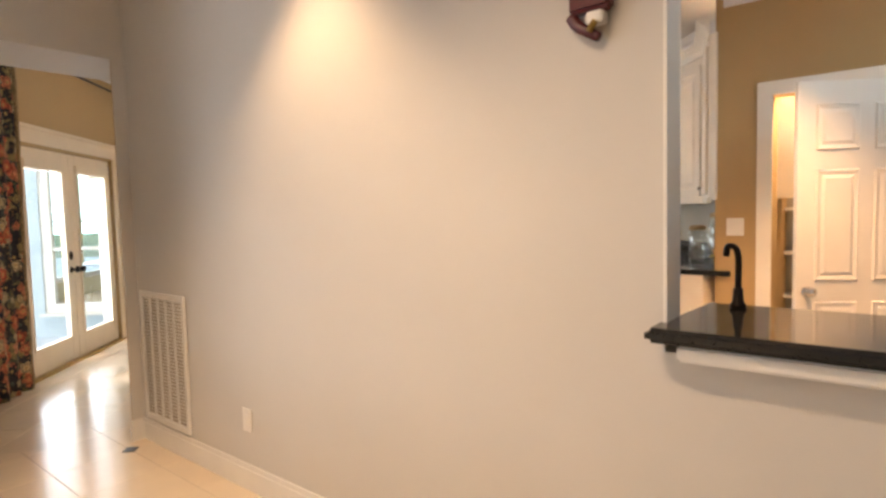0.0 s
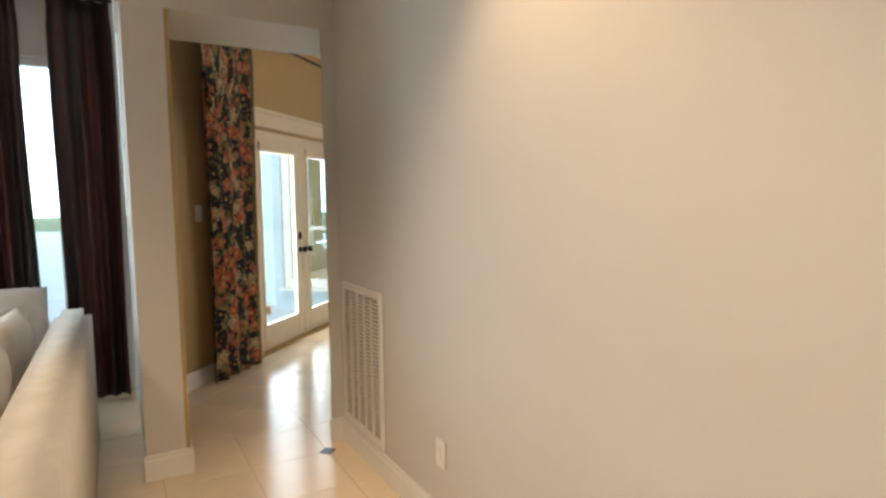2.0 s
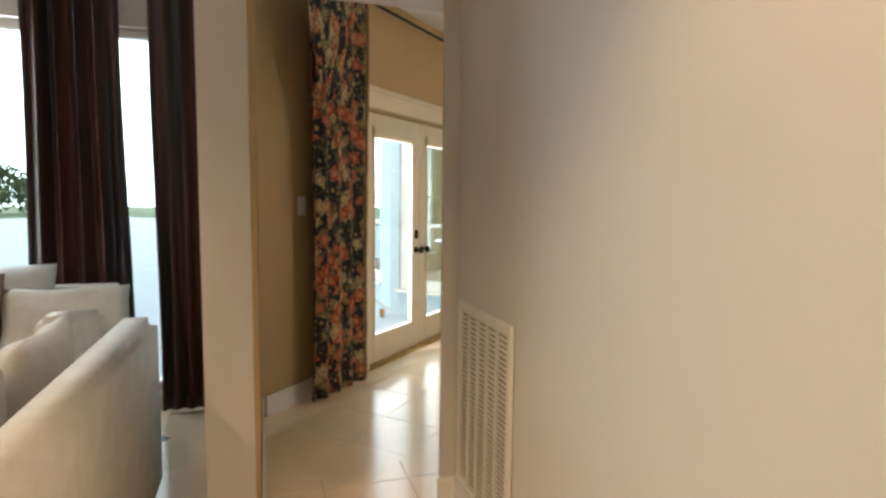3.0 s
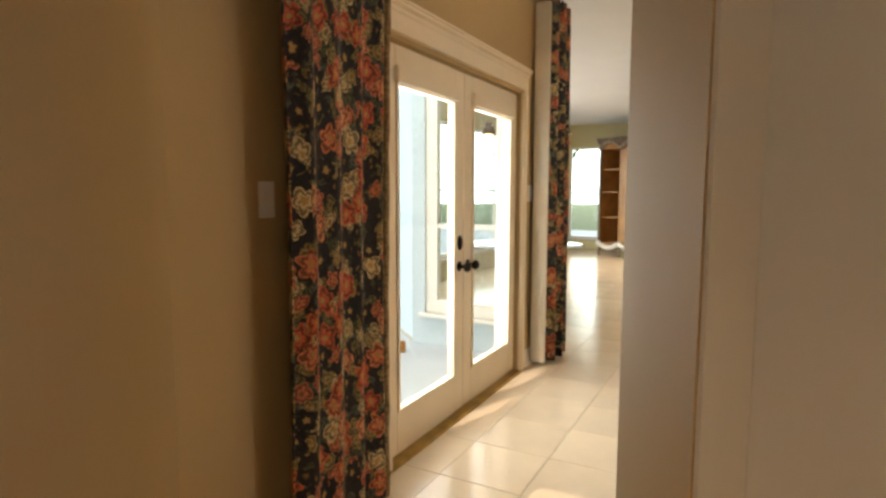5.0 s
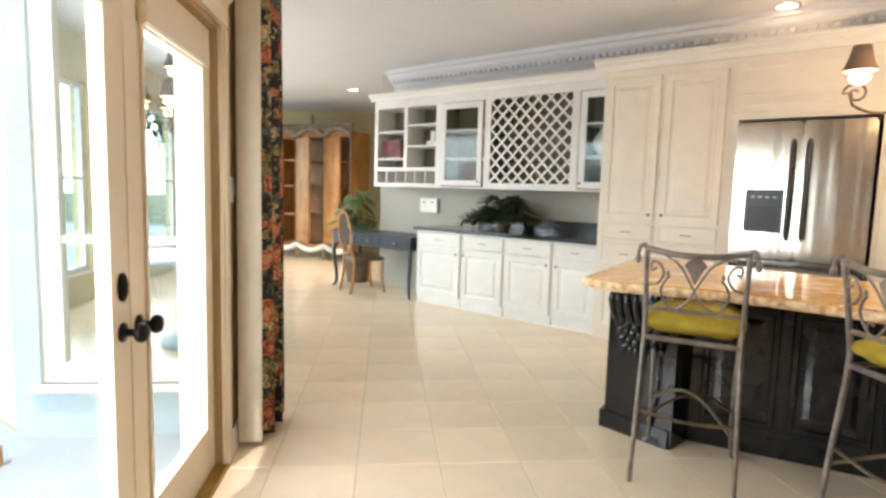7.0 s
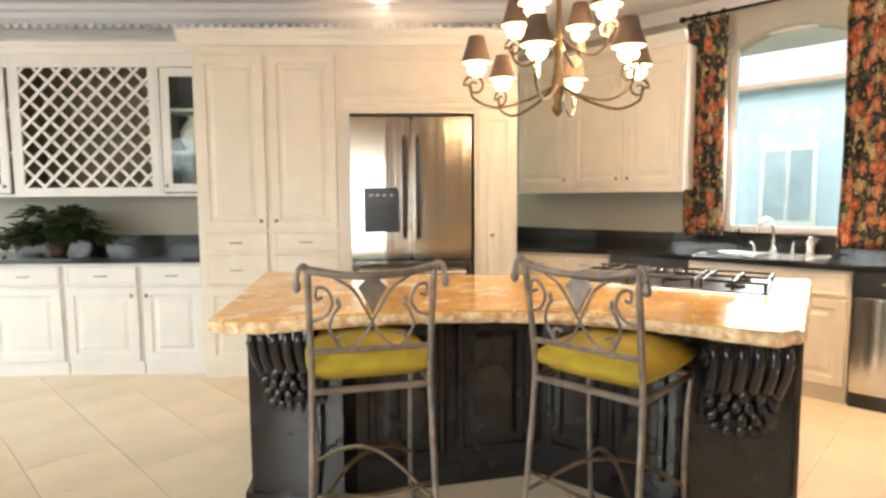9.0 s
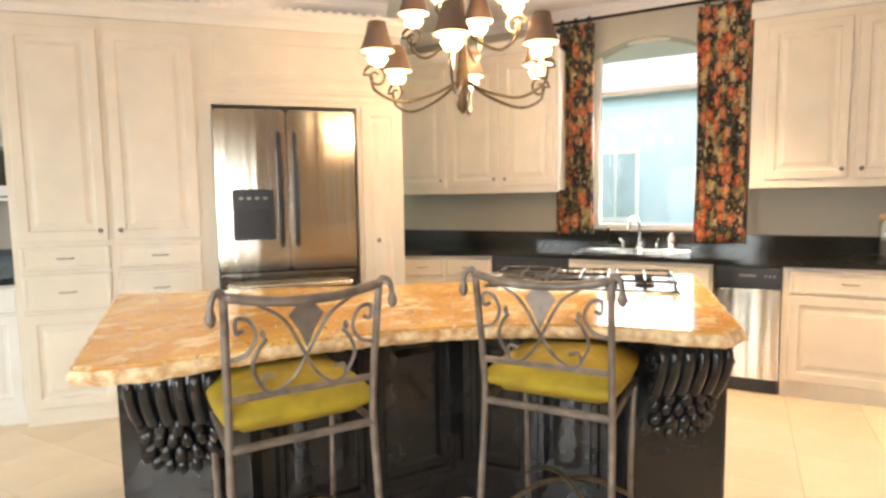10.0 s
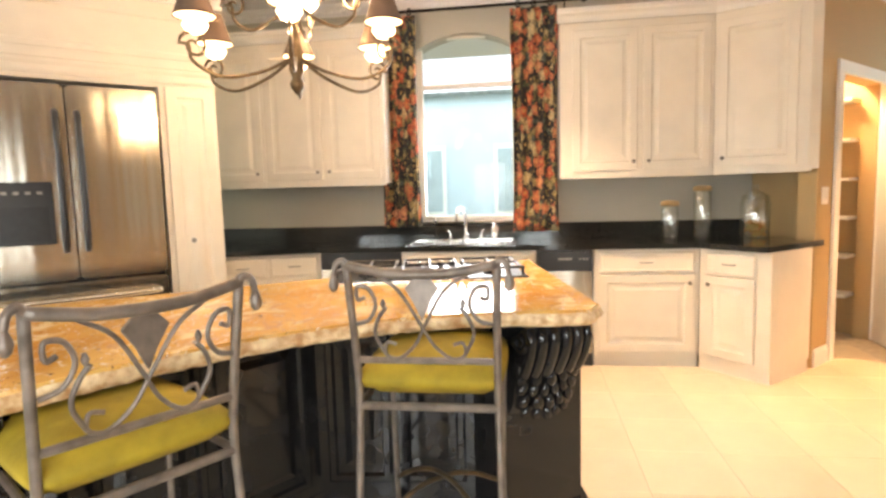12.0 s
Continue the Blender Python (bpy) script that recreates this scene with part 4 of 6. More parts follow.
def wall_unit(s0, s1, kind, side):
    w = s1 - s0
    u = thing("wall_cabinet", dg(s0, UF), "white wall cabinet with a glazed door" if kind == "glass" else "white wall cabinet with a diagonal wine lattice", "cabinet")
    case(u, w - 0.002, 0.36, Z0, Z1, WHITE, True, (1.72, 2.05) if kind == "glass" else ())
    part("rail", B(0.0, w - 0.002, -0.004, 0.02, Z1 - 0.10, Z1 + 0.001), WHITE, u)
    if kind == "glass":
        front(u, "glass", 0.04, w - 0.04, Z0 + 0.03, Z1 - 0.11, WHITE, side)
    else:
        bm = bmesh.new()
        for a in ((0, 0.06, Z0, Z1 - 0.1), (w - 0.062, w - 0.002, Z0, Z1 - 0.1), (0.06, w - 0.062, Z0, Z0 + 0.07)):
            box(bm, a[0], a[1], -0.002, 0.018, a[2], a[3])
        part("lattice_frame", bm, WHITE, u)
        xa, xb, za, zb = 0.06, w - 0.062, Z0 + 0.07, Z1 - 0.1
        step = 0.148
        for sgn, yy in ((1, 0.006), (-1, 0.022)):
            for k in range(-12, 24):
                c = xa + k * step if sgn > 0 else xa + k * step
                if sgn > 0:
                    p = [(max(xa, c), za + max(0, xa - c)), (min(xb, c + (zb - za)), za + min(zb - za, xb - c))]
                else:
                    p = [(min(xb, c), za + max(0, c - xb)), (max(xa, c - (zb - za)), za + min(zb - za, c - xa))]
                L = math.hypot(p[1][0] - p[0][0], p[1][1] - p[0][1])
                if p[1][1] - p[0][1] < 0.03 or L > 3:
                    continue
                sl = part("lattice_slat", B(0, L, -0.006, 0.006, -0.011, 0.011), WHITE, u)
                sl.matrix_basis = pose(p[0][0], yy, p[0][1], 0, -45 if sgn > 0 else -135)


wall_unit(-9.28, -8.60, "glass", "r")
wall_unit(-8.60, -7.48, "lattice", "r")
wall_unit(-7.48, -7.07, "glass", "l")
trim_run("trim_cabinet_crown", crown_bar(-10.46, -7.07, UF - 0.002, Z1 + 0.002, 0.085, 0.07), "white crown on the wall cabinets", D)
vase = thing("white_vase", dg(-7.26, UF + 0.16, 1.738), "white china vase inside the glazed cabinet", "vase")
part("body", lathe(bmesh.new(), ((0.05, 0), (0.055, 0.01), (0.10, 0.09), (0.11, 0.15), (0.07, 0.22), (0.04, 0.26), (0.055, 0.29)), 18), PLASTIC, vase, "", True)

# tall pantry cupboard
u = thing("tall_cupboard", dg(-7.07, 6.62), "tall cream cupboard with two long doors over drawers", "cabinet")
w = 1.09
case(u, w, 0.66, 0, 2.46, CREAM, toe=0.09)
for x0, x1, sd in ((0.04, 0.515, "r"), (0.555, 1.04, "l")):
    front(u, "door", x0, x1, 1.13, 2.39, CREAM, sd, True)
    front(u, "drawer", x0, x1, 0.955, 1.10, CREAM)
    front(u, "drawer", x0, x1, 0.71, 0.935, CREAM)
    front(u, "door", x0, x1, 0.11, 0.69, CREAM, sd)
# refrigerator surround
u = thing("fridge_surround", dg(-5.98, 6.62), "cream panelled surround built round the refrigerator", "cabinet")
part("left_panel", B(0, 0.045, 0, 0.66, 0, 2.46), CREAM, u)
part("right_cupboard", B(0.97, 1.29, 0, 0.66, 0, 2.46), CREAM, u)
part("door", slab(bmesh.new(), 1.0, 1.27, 0.12, 1.98, 0, RAISED), CREAM, u)
knob(u, 1.10, 1.07, -0.02)
part("header", B(0.045, 0.97, 0.0, 0.66, 1.975, 2.46), CREAM, u)
part("header_moulding", crown_bar(0.0, 1.29, -0.002, 2.0, 0.10, 0.035), CREAM, u)
part("header_panel", slab(bmesh.new(), 0.04, 1.25, 2.14, 2.40, 0, ((0, 0.012), (0.03, 0.012), (0.04, 0.004))), CREAM, u)
trim_run("trim_tall_crown", crown_bar(-7.15, -4.62, 6.618, 2.462, 0.10, 0.09), "cream crown on the tall cabinets", D)

fr = thing("refrigerator", dg(-5.93, 6.60), "stainless steel french door refrigerator with a water dispenser", "refrigerator")
part("body", B(0.005, 0.895, 0.05, 0.70, 0.03, 1.955), BLACKP, fr, "black side body")
part("plinth", B(0.02, 0.88, 0.06, 0.5, 0, 0.03), BLACKP, fr)
for i, (x0, x1) in enumerate(((0.004, 0.447), (0.453, 0.896))):
    d = part("door", B(x0, x1, -0.035, 0.045, 0.895, 1.945, 0.014), STEEL, fr)
    xh = 0.40 if i == 0 else 0.50
    part("handle", T(smoothpath(((xh, -0.035, 1.06), (xh, -0.085, 1.12), (xh, -0.095, 1.43), (xh, -0.085, 1.74), (xh, -0.035, 1.80)), 5), 0.016, 10), BLACKP, d, "curved dark handle", True)
d = part("freezer_drawer", B(0.004, 0.896, -0.035, 0.045, 0.06, 0.885, 0.014), STEEL, fr)
part("handle", T(smoothpath(((0.06, -0.035, 0.80), (0.10, -0.09, 0.80), (0.45, -0.11, 0.80), (0.80, -0.09, 0.80), (0.84, -0.035, 0.80)), 6), 0.016, 10), STEEL, d, "curved steel handle", True)
dp = part("dispenser", B(0.10, 0.36, -0.042, -0.03, 1.10, 1.43, 0.004), BLACKP, fr, "black water dispenser")
part("recess", B(0.125, 0.335, -0.046, -0.042, 1.12, 1.30, 0.002), INSET, dp)
for k in range(4):
    part("button", B(0.14 + 0.05 * k, 0.165 + 0.05 * k, -0.046, -0.042, 1.365, 1.380), PEWTER, dp)

# ---- sink wall ----
BF = 2.25  # x of the base cabinet faces
WB = pose(BF, 0, 0, 0, 0, -90)


def base_unit(y_left, w, label, fronts, kind="base_cabinet", group="sink base cabinets"):
    u = thing(kind, WB @ pose(-y_left, 0, 0), label, "cabinet", group)
    case(u, w - 0.002, 0.58, 0, 0.872, CREAM, toe=0.09)
    for f in fronts:
        front(u, f[0], f[1], f[2], f[3], f[4], CREAM, *(f[5:] if len(f) > 5 else ()))
    return u


base_unit(7.05, 1.02, "cream sink base cabinet with two panelled doors", (("drawer", 0.02, 1.0, 0.70, 0.85), ("door", 0.02, 0.5, 0.115, 0.685, "r"), ("door", 0.52, 1.0, 0.115, 0.685, "l")))
base_unit(5.62, 0.74, "cream base cabinet with a drawer over a panelled door", (("drawer", 0.04, 0.70, 0.70, 0.85), ("door", 0.04, 0.70, 0.115, 0.685, "r")))
dw = thing("dishwasher", WB @ pose(-6.025, 0, 0), "stainless dishwasher with a black control panel", "dishwasher")
part("body", B(0.002, 0.40, 0.02, 0.58, 0.0, 0.87), BLACKP, dw)
part("door", B(0.004, 0.398, -0.03, 0.02, 0.10, 0.715, 0.008), STEEL, dw, "brushed steel door")
cp = part("control_panel", B(0.004, 0.398, -0.04, 0.02, 0.72, 0.868, 0.012), BLACKP, dw, "black control panel")
part("latch", B(0.15, 0.25, -0.046, -0.04, 0.80, 0.815), PEWTER, cp)
for k in range(3):
    part("button", B(0.30 + 0.025 * k, 0.315 + 0.025 * k, -0.043, -0.04, 0.80, 0.812), PEWTER, cp)
part("toe_kick", B(0.004, 0.398, 0.0, 0.02, 0.0, 0.095), BLACKP, dw)
tc = thing("trash_compactor", WB @ pose(-7.70, 0, 0), "black fronted built-in compactor under the worktop", "appliance")
part("body", B(0.002, 0.648, 0.0, 0.58, 0.0, 0.87, 0.004), BLACKP, tc)
part("door", B(0.01, 0.64, -0.03, 0.0, 0.10, 0.74, 0.008), STEEL, tc)
part("handle", T(((0.08, -0.05, 0.79), (0.57, -0.05, 0.79)), 0.01, 8), BLACKP, tc)
# slanted corner cabinet beside the refrigerator
u = thing("corner_cabinet", pose(2.00, 8.45, 0, 0, 0, -70), "cream corner base cabinet with a drawer", "cabinet", "sink base cabinets")
part("body", B(0, 0.79, 0, 0.5, 0.09, 0.872), CREAM, u)
front(u, "drawer", 0.02, 0.39, 0.70, 0.85, CREAM)
front(u, "drawer", 0.41, 0.77, 0.70, 0.85, CREAM)
front(u, "door", 0.02, 0.39, 0.115, 0.685, CREAM, "r")
front(u, "door", 0.41, 0.77, 0.115, 0.685, CREAM, "l")
# slanted end cabinet by the pantry
END = pose(2.25, 4.878, 0, 0, 0, -139)
u = thing("end_cabinet", END, "cream angled end cabinet with a drawer over a door", "cabinet", "sink base cabinets")
part("body", prism(bmesh.new(), ((0, 0), (0.50, 0), (0.50, 0.52), (0.25, 0.62), (0, 0.45)), 0.09, 0.872), CREAM, u)
part("toe_kick", prism(bmesh.new(), ((0, 0.008), (0.498, 0.008), (0.498, 0.5), (0.1, 0.45)), 0, 0.09), CREAM, u)
front(u, "drawer", 0.05, 0.40, 0.70, 0.85, CREAM)
front(u, "door", 0.05, 0.40, 0.115, 0.685, CREAM, "l")
ct = thing("worktop", pose(0, 0, 0), "polished black granite worktop along the sink wall", "worktop")
part("slab", prism(bmesh.new(), ((1.93, 8.50), (2.21, 7.70), (2.21, 4.90), (1.85, 4.59), (2.27, 4.09), (2.33, 4.03), (2.852, 4.36), (2.852, 9.2), (2.2, 8.7)), 0.874, 0.912), GRANITE, ct)
part("upstand", B(2.832, 2.853, 4.38, 9.1, 0.9125, 1.04, 0.003), GRANITE, ct, "black granite upstand")
sk = thing("kitchen_sink", pose(2.50, 6.60, 0.912), "stainless steel double bowl sink in the worktop", "sink")
bm = bmesh.new()
for a in ((-0.27, 0.27, -0.42, -0.39), (-0.27, 0.27, 0.39, 0.42), (-0.27, -0.24, -0.39, 0.39), (0.18, 0.27, -0.39, 0.39), (-0.24, 0.18, -0.015, 0.015)):
    box(bm, a[0], a[1], a[2], a[3], 0.001, 0.012)
part("rim", bm, CHROME, sk)
for y0, y1 in ((-0.39, -0.015), (0.015, 0.39)):
    part("bowl", B(-0.24, 0.18, y0, y1, 0.0005, 0.003), STEEL, sk)
fc = thing("kitchen_faucet", pose(2.72, 6.60, 0.924), "chrome gooseneck kitchen faucet with side levers", "faucet")
part("spout", T(smoothpath(((0, 0, 0), (0, 0, 0.14), (-0.02, 0.01, 0.22), (-0.09, 0.03, 0.255), (-0.17, 0.05, 0.22), (-0.19, 0.055, 0.16)), 6), 0.012, 10), CHROME, fc, "", True)
part("base", lathe(bmesh.new(), ((0.03, 0), (0.03, 0.012), (0.018, 0.02), (0.015, 0.05)), 14), CHROME, fc, "", True)
for y in (0.13, -0.13):
    part("lever", T(smoothpath(((0, y, 0), (0, y, 0.05), (-0.05, y * 1.15, 0.075)), 5), 0.011, 8, 0.007), CHROME, fc, "", True)
fc = thing("filter_tap", pose(2.74, 6.85, 0.924), "small dark filter tap beside the sink", "faucet")
part("spout", T(smoothpath(((0, 0, 0), (0, 0, 0.13), (-0.03, 0, 0.17), (-0.08, 0, 0.15)), 6), 0.008, 8), DARKMETAL, fc, "", True)
sp = thing("soap_dispenser", pose(2.74, 6.36, 0.924), "small clear soap bottle by the sink", "bottle")
part("bottle", lathe(bmesh.new(), ((0.03, 0), (0.032, 0.01), (0.032, 0.09), (0.012, 0.11), (0.012, 0.13)), 14), CHROME, sp, "", True)

# wall cabinets
UW = pose(2.55, 0, 0, 0, 0, -90)


def upper(y_left, w, doors, label, m=None):
    u = thing("wall_cabinet", m or UW @ pose(-y_left, 0, 0), label, "cabinet", "sink wall cabinets")
    part("body", B(0, w - 0.002, 0, 0.306, 1.41, 2.56, 0.003), CREAM, u)
    part("light_rail", B(-0.004, w - 0.002, -0.012, 0.02, 1.39, 1.43, 0.004), CREAM, u)
    for x0, x1, sd in doors:
        front(u, "door", x0, x1, 1.45, 2.50, CREAM, sd, True)


upper(8.85, 0.60, ((0.03, 0.58, "r"),), "cream wall cabinet with one raised panel door")
upper(8.25, 1.03, ((0.02, 0.50, "r"), (0.53, 0.99, "l")), "cream wall cabinet with two raised panel doors")
upper(5.83, 1.12, ((0.09, 0.57, "r"), (0.61, 1.09, "l")), "cream wall cabinet with two raised panel doors")
u = thing("wall_cabinet", pose(2.55, 4.71, 0, 0, 0, -118), "cream angled end wall cabinet", "cabinet", "sink wall cabinets")
part("body", prism(bmesh.new(), ((0, 0), (0.60, 0), (0.66, 0.04), (0.52, 0.62), (0, 0.34)), 1.41, 2.56), CREAM, u)
part("light_rail", B(0, 0.62, -0.012, 0.02, 1.39, 1.43, 0.004), CREAM, u)
front(u, "door", 0.03, 0.53, 1.45, 2.50, CREAM, "l", True)
for y0, y1 in ((8.85, 7.22), (5.85, 4.71)):
    trim_run("trim_sink_crown", crown_bar(-y0, -y1, -0.002, 2.562, 0.09, 0.08), "cream crown on the wall cabinets", UW)
trim_run("trim_end_crown", crown_bar(0.0, 0.68, -0.002, 2.562, 0.09, 0.08), "cream crown on the angled cabinet", pose(2.55, 4.71, 0, 0, 0, -118))


def jar(x, y, r, h, lid, fill, label):
    j = thing("glass_jar", pose(x, y, 0.9125), label, "jar", "kitchen jars")
    part("glass", lathe(bmesh.new(), ((r * 0.9, 0), (r, 0.01), (r, h - 0.03), (r * 0.85, h - 0.005), (r * 0.85, h)), 20), JARGLASS, j, "clear glass", True)
    if lid == "cork":
        part("lid", lathe(bmesh.new(), ((r * 1.05, h), (r * 1.08, h + 0.012), (r * 1.0, h + 0.034), (r * 0.5, h + 0.042)), 18), CORK, j, "round cork lid", True)
    else:
        part("lid", lathe(bmesh.new(), ((r * 0.9, h), (r * 0.95, h + 0.012), (r * 0.3, h + 0.05), (0.012, h + 0.06), (0.03, h + 0.085), (0.005, h + 0.10)), 18), JARGLASS, j, "clear glass lid", True)
    if fill:
        rnd = random.Random(3)
        for k in range(34):
            a, rr = rnd.uniform(0, 6.28), r * 0.6 * rnd.random() ** 0.5
            z = 0.02 + fill * rnd.random()
            b = rnd.uniform(0, 6.28)
            part("dried_pod", T(smoothpath(((rr * math.cos(a) - 0.025 * math.cos(b), rr * math.sin(a) - 0.025 * math.sin(b), z), (rr * math.cos(a), rr * math.sin(a), z + 0.012), (rr * math.cos(a) + 0.025 * math.cos(b), rr * math.sin(a) + 0.025 * math.sin(b), z)), 3), 0.012, 6, 0.006), PASTA, j)


jar(2.66, 4.99, 0.065, 0.25, "cork", 0, "short clear glass jar with a cork lid")
jar(2.70, 4.74, 0.065, 0.36, "cork", 0, "tall clear glass jar with a cork lid")
jar(2.52, 4.42, 0.10, 0.30, "glass", 0.10, "wide glass jar part filled with orange dried pods")


# ---- island ----
def bezier(a, c, b, n=14):
    a, b, c = Vector(a), Vector(b), Vector(c)
    return [tuple(a * (1 - t) ** 2 + c * 2 * t * (1 - t) + b * t * t) for t in [k / n for k in range(n + 1)]]


isl = thing("kitchen_island", pose(0, 0, 0), "black panelled kitchen island with carved corbels and an orange granite top", "island")
topline = [(-0.40, 8.56), (-1.23, 7.47), (-1.19, 7.39)] + bezier((-1.10, 7.30), (-0.10, 6.84), (-0.10, 5.98)) + [(-0.07, 5.885), (0.03, 5.85), (1.36, 6.09)]
bm = prism(bmesh.new(), topline, 0.900, 0.914)
es = [e for e in bm.edges if abs(e.verts[0].co.z - e.verts[1].co.z) < 1e-5]
bmesh.ops.bevel(bm, geom=es, offset=0.006, segments=2, affect='EDGES')
part("granite_top", bm, ORANGE, isl, "polished orange veined granite top")
cx, cy = 0.15, 7.1
rim = []
rnd = random.Random(21)
for (xa, ya), (xb, yb) in zip(topline, topline[1:] + topline[:1]):
    for k in range(max(1, int(math.hypot(xb - xa, yb - ya) / 0.022))):
        f = k * 0.022 / max(0.022, math.hypot(xb - xa, yb - ya))
        rim.append((xa + (xb - xa) * f, ya + (yb - ya) * f))
bm = bmesh.new()
rows = []
for z, off in ((0.904, 0.003), (0.894, 0.009), (0.881, 0.012), (0.868, 0.004), (0.860, -0.012), (0.860, -0.08), (0.904, -0.08)):
    row = []
    for x, y in rim:
        d = math.hypot(x - cx, y - cy)
        o = off + (rnd.uniform(-0.004, 0.006) if off > -0.02 else 0)
        row.append(bm.verts.new((x + (x - cx) / d * o, y + (y - cy) / d * o, z + (rnd.uniform(-0.002, 0.002) if off > -0.02 else 0))))
    rows.append(row)
for a, b in zip(rows, rows[1:] + rows[:1]):
    for k in range(len(rim)):
        q = (k + 1) % len(rim)
        bm.faces.new((a[k], a[q], b[q], b[k]))
part("granite_rim", bm, CHISEL, isl, "rough chiselled granite edge")
base = ((-0.36, 8.42), (-1.00, 7.64), (-0.76, 7.31), (-0.60, 7.43), (0.14, 6.95), (0.20, 6.32), (-0.01, 6.22), (0.20, 5.90), (1.22, 6.10))
part("body", prism(bmesh.new(), base, 0.0, 0.8595), BLACKCAB, isl, "black painted body")
part("plinth", prism(bmesh.new(), [(x + (x - cx) * 0.022, y + (y - cy) * 0.022) for x, y in base], 0.0, 0.10), BLACKCAB, isl, "black base moulding")


def on_face(a, b):
    """A frame along the face from a to b whose front points away from the body (to the right of b - a, seen from above, turned out)."""
    d = Vector((b[0] - a[0], b[1] - a[1], 0))
    return pose(a[0], a[1], 0, 0, 0, math.degrees(math.atan2(d.y, d.x))), d.length


PANEL = ((0, 0.012), (0.010, 0.022), (0.030, 0.022), (0.040, 0.008), (0.070, 0.008), (0.100, 0.020), (0.12, 0.020))
for a, b, cuts in (((-0.60, 7.43), (0.14, 6.95), ((0.05, 0.41), (0.46, 0.83))), ((0.14, 6.95), (0.20, 6.32), ((0.04, 0.30), (0.34, 0.60))), ((0.20, 5.90), (1.22, 6.10), ((0.08, 0.48), (0.54, 0.96)))):
    m, L = on_face(a, b)
    for x0, x1 in cuts:
        p = part("panel", slab(bmesh.new(), x0, x1, 0.15, 0.80, -0.001, PANEL), BLACKCAB, isl, "raised black panel")
        p.matrix_basis = m


def lobe(c, rx, ry, rz, tilt):
    """A plump carved leaf lobe."""
    bm = bmesh.new()
    bmesh.ops.create_uvsphere(bm, u_segments=10, v_segments=7, radius=1)
    for v in bm.verts:
        v.co = Vector((v.co.x * rx * (1 - 0.25 * v.co.z), v.co.y * ry, v.co.z * rz))
    bmesh.ops.rotate(bm, verts=bm.verts, cent=(0, 0, 0), matrix=Matrix.Rotation(radians(tilt), 3, 'Y'))
    bmesh.ops.translate(bm, verts=bm.verts, vec=c)
    return bm


def corbel(a, b):
    """Carved acanthus bracket in the middle of a pilaster."""
    m, L = on_face(a, b)
    x = L / 2
    prof = [(0.0, 0.848), (-0.125, 0.848), (-0.130, 0.80), (-0.118, 0.75), (-0.095, 0.70), (-0.065, 0.665), (-0.045, 0.62), (-0.03, 0.55), (0.0, 0.50)]
    bm = bmesh.new()
    ends = [[bm.verts.new((x + w, -0.001 + p, z)) for p, z in prof] for w in (-0.135, 0.135)]
    for k in range(len(prof)):
        q = (k + 1) % len(prof)
        bm.faces.new((ends[0][k], ends[0][q], ends[1][q], ends[1][k]))
    bm.faces.new(ends[0])
    bm.faces.new(ends[1][::-1])
    c = part("corbel", bm, BLACKCAB, isl, "carved black acanthus corbel")
    c.matrix_basis = m
    for off, r in ((-0.118, 0.020), (-0.075, 0.024), (-0.026, 0.025), (0.026, 0.025), (0.075, 0.024), (0.118, 0.020)):
        pts = smoothpath(((x + off, -0.118, 0.835), (x + off, -0.132, 0.80), (x + off, -0.118, 0.745), (x + off * 0.98, -0.092, 0.695), (x + off * 0.95, -0.072, 0.665)), 4)
        part("flute", T(pts, r * 0.8, 8, r), BLACKCAB, c, "", True)
    for z, w, count, size, depth in ((0.645, 0.215, 5, 0.030, -0.070), (0.600, 0.205, 6, 0.027, -0.062), (0.552, 0.185, 5, 0.027, -0.058), (0.505, 0.160, 5, 0.024, -0.046)):
        for k in range(count):
            f = k / (count - 1) * 2 - 1
            part("acanthus_leaf", lobe((x + f * w / 2, depth + 0.018 * abs(f), z + 0.012 * f * f), size * 0.72, size * 0.8, size * 1.25, -28 * f), BLACKCAB, c, "", True)
    for sgn in (-1, 1):
        part("volute", T(spiral((x + sgn * 0.136, -0.085, 0.79), 0.040, 0.008, 180, 660, ((0, 1, 0), (0, 0, 1)), 20), 0.010, 6), BLACKCAB, c, "", True)


corbel((-1.00, 7.64), (-0.76, 7.31))
corbel((-0.01, 6.22), (0.20, 5.90))

hob = thing("gas_cooktop", pose(0.78, 6.58, 0.915, 0, 0, 100), "black gas cooktop with cast iron grates on the island", "cooktop")
part("plate", B(-0.45, 0.45, -0.25, 0.25, 0, 0.012, 0.005), BLACKP, hob, "black glass plate")
part("rim", B(-0.456, 0.456, -0.256, 0.256, 0.0, 0.006), STEEL, hob)
for x, y in ((-0.30, 0.11), (-0.30, -0.12), (0.0, 0.0), (0.30, 0.11), (0.30, -0.12)):
    part("burner", lathe(bmesh.new(), ((0.045, 0.012), (0.045, 0.022), (0.03, 0.03), (0.01, 0.032)), 14, x, y), BLACKP, hob, "", True)
for x in (-0.30, 0.0, 0.30):
    bm = bmesh.new()
    for dx in (-0.13, 0, 0.13):
        tube(bm, ((x + dx, -0.22, 0.012), (x + dx, -0.21, 0.045), (x + dx, 0.21, 0.045), (x + dx, 0.22, 0.012)), 0.007, 6)
    for dy in (-0.2, 0, 0.2):
        tube(bm, ((x - 0.14, dy, 0.047), (x + 0.14, dy, 0.047)), 0.007, 6)
    part("grate", bm, BLACKP, hob, "cast iron grate")
for k in range(5):
    part("control_knob", lathe(bmesh.new(), ((0.018, 0.012), (0.018, 0.03), (0.012, 0.036)), 12, -0.12 + 0.06 * k, -0.215), STEEL, hob, "", True)


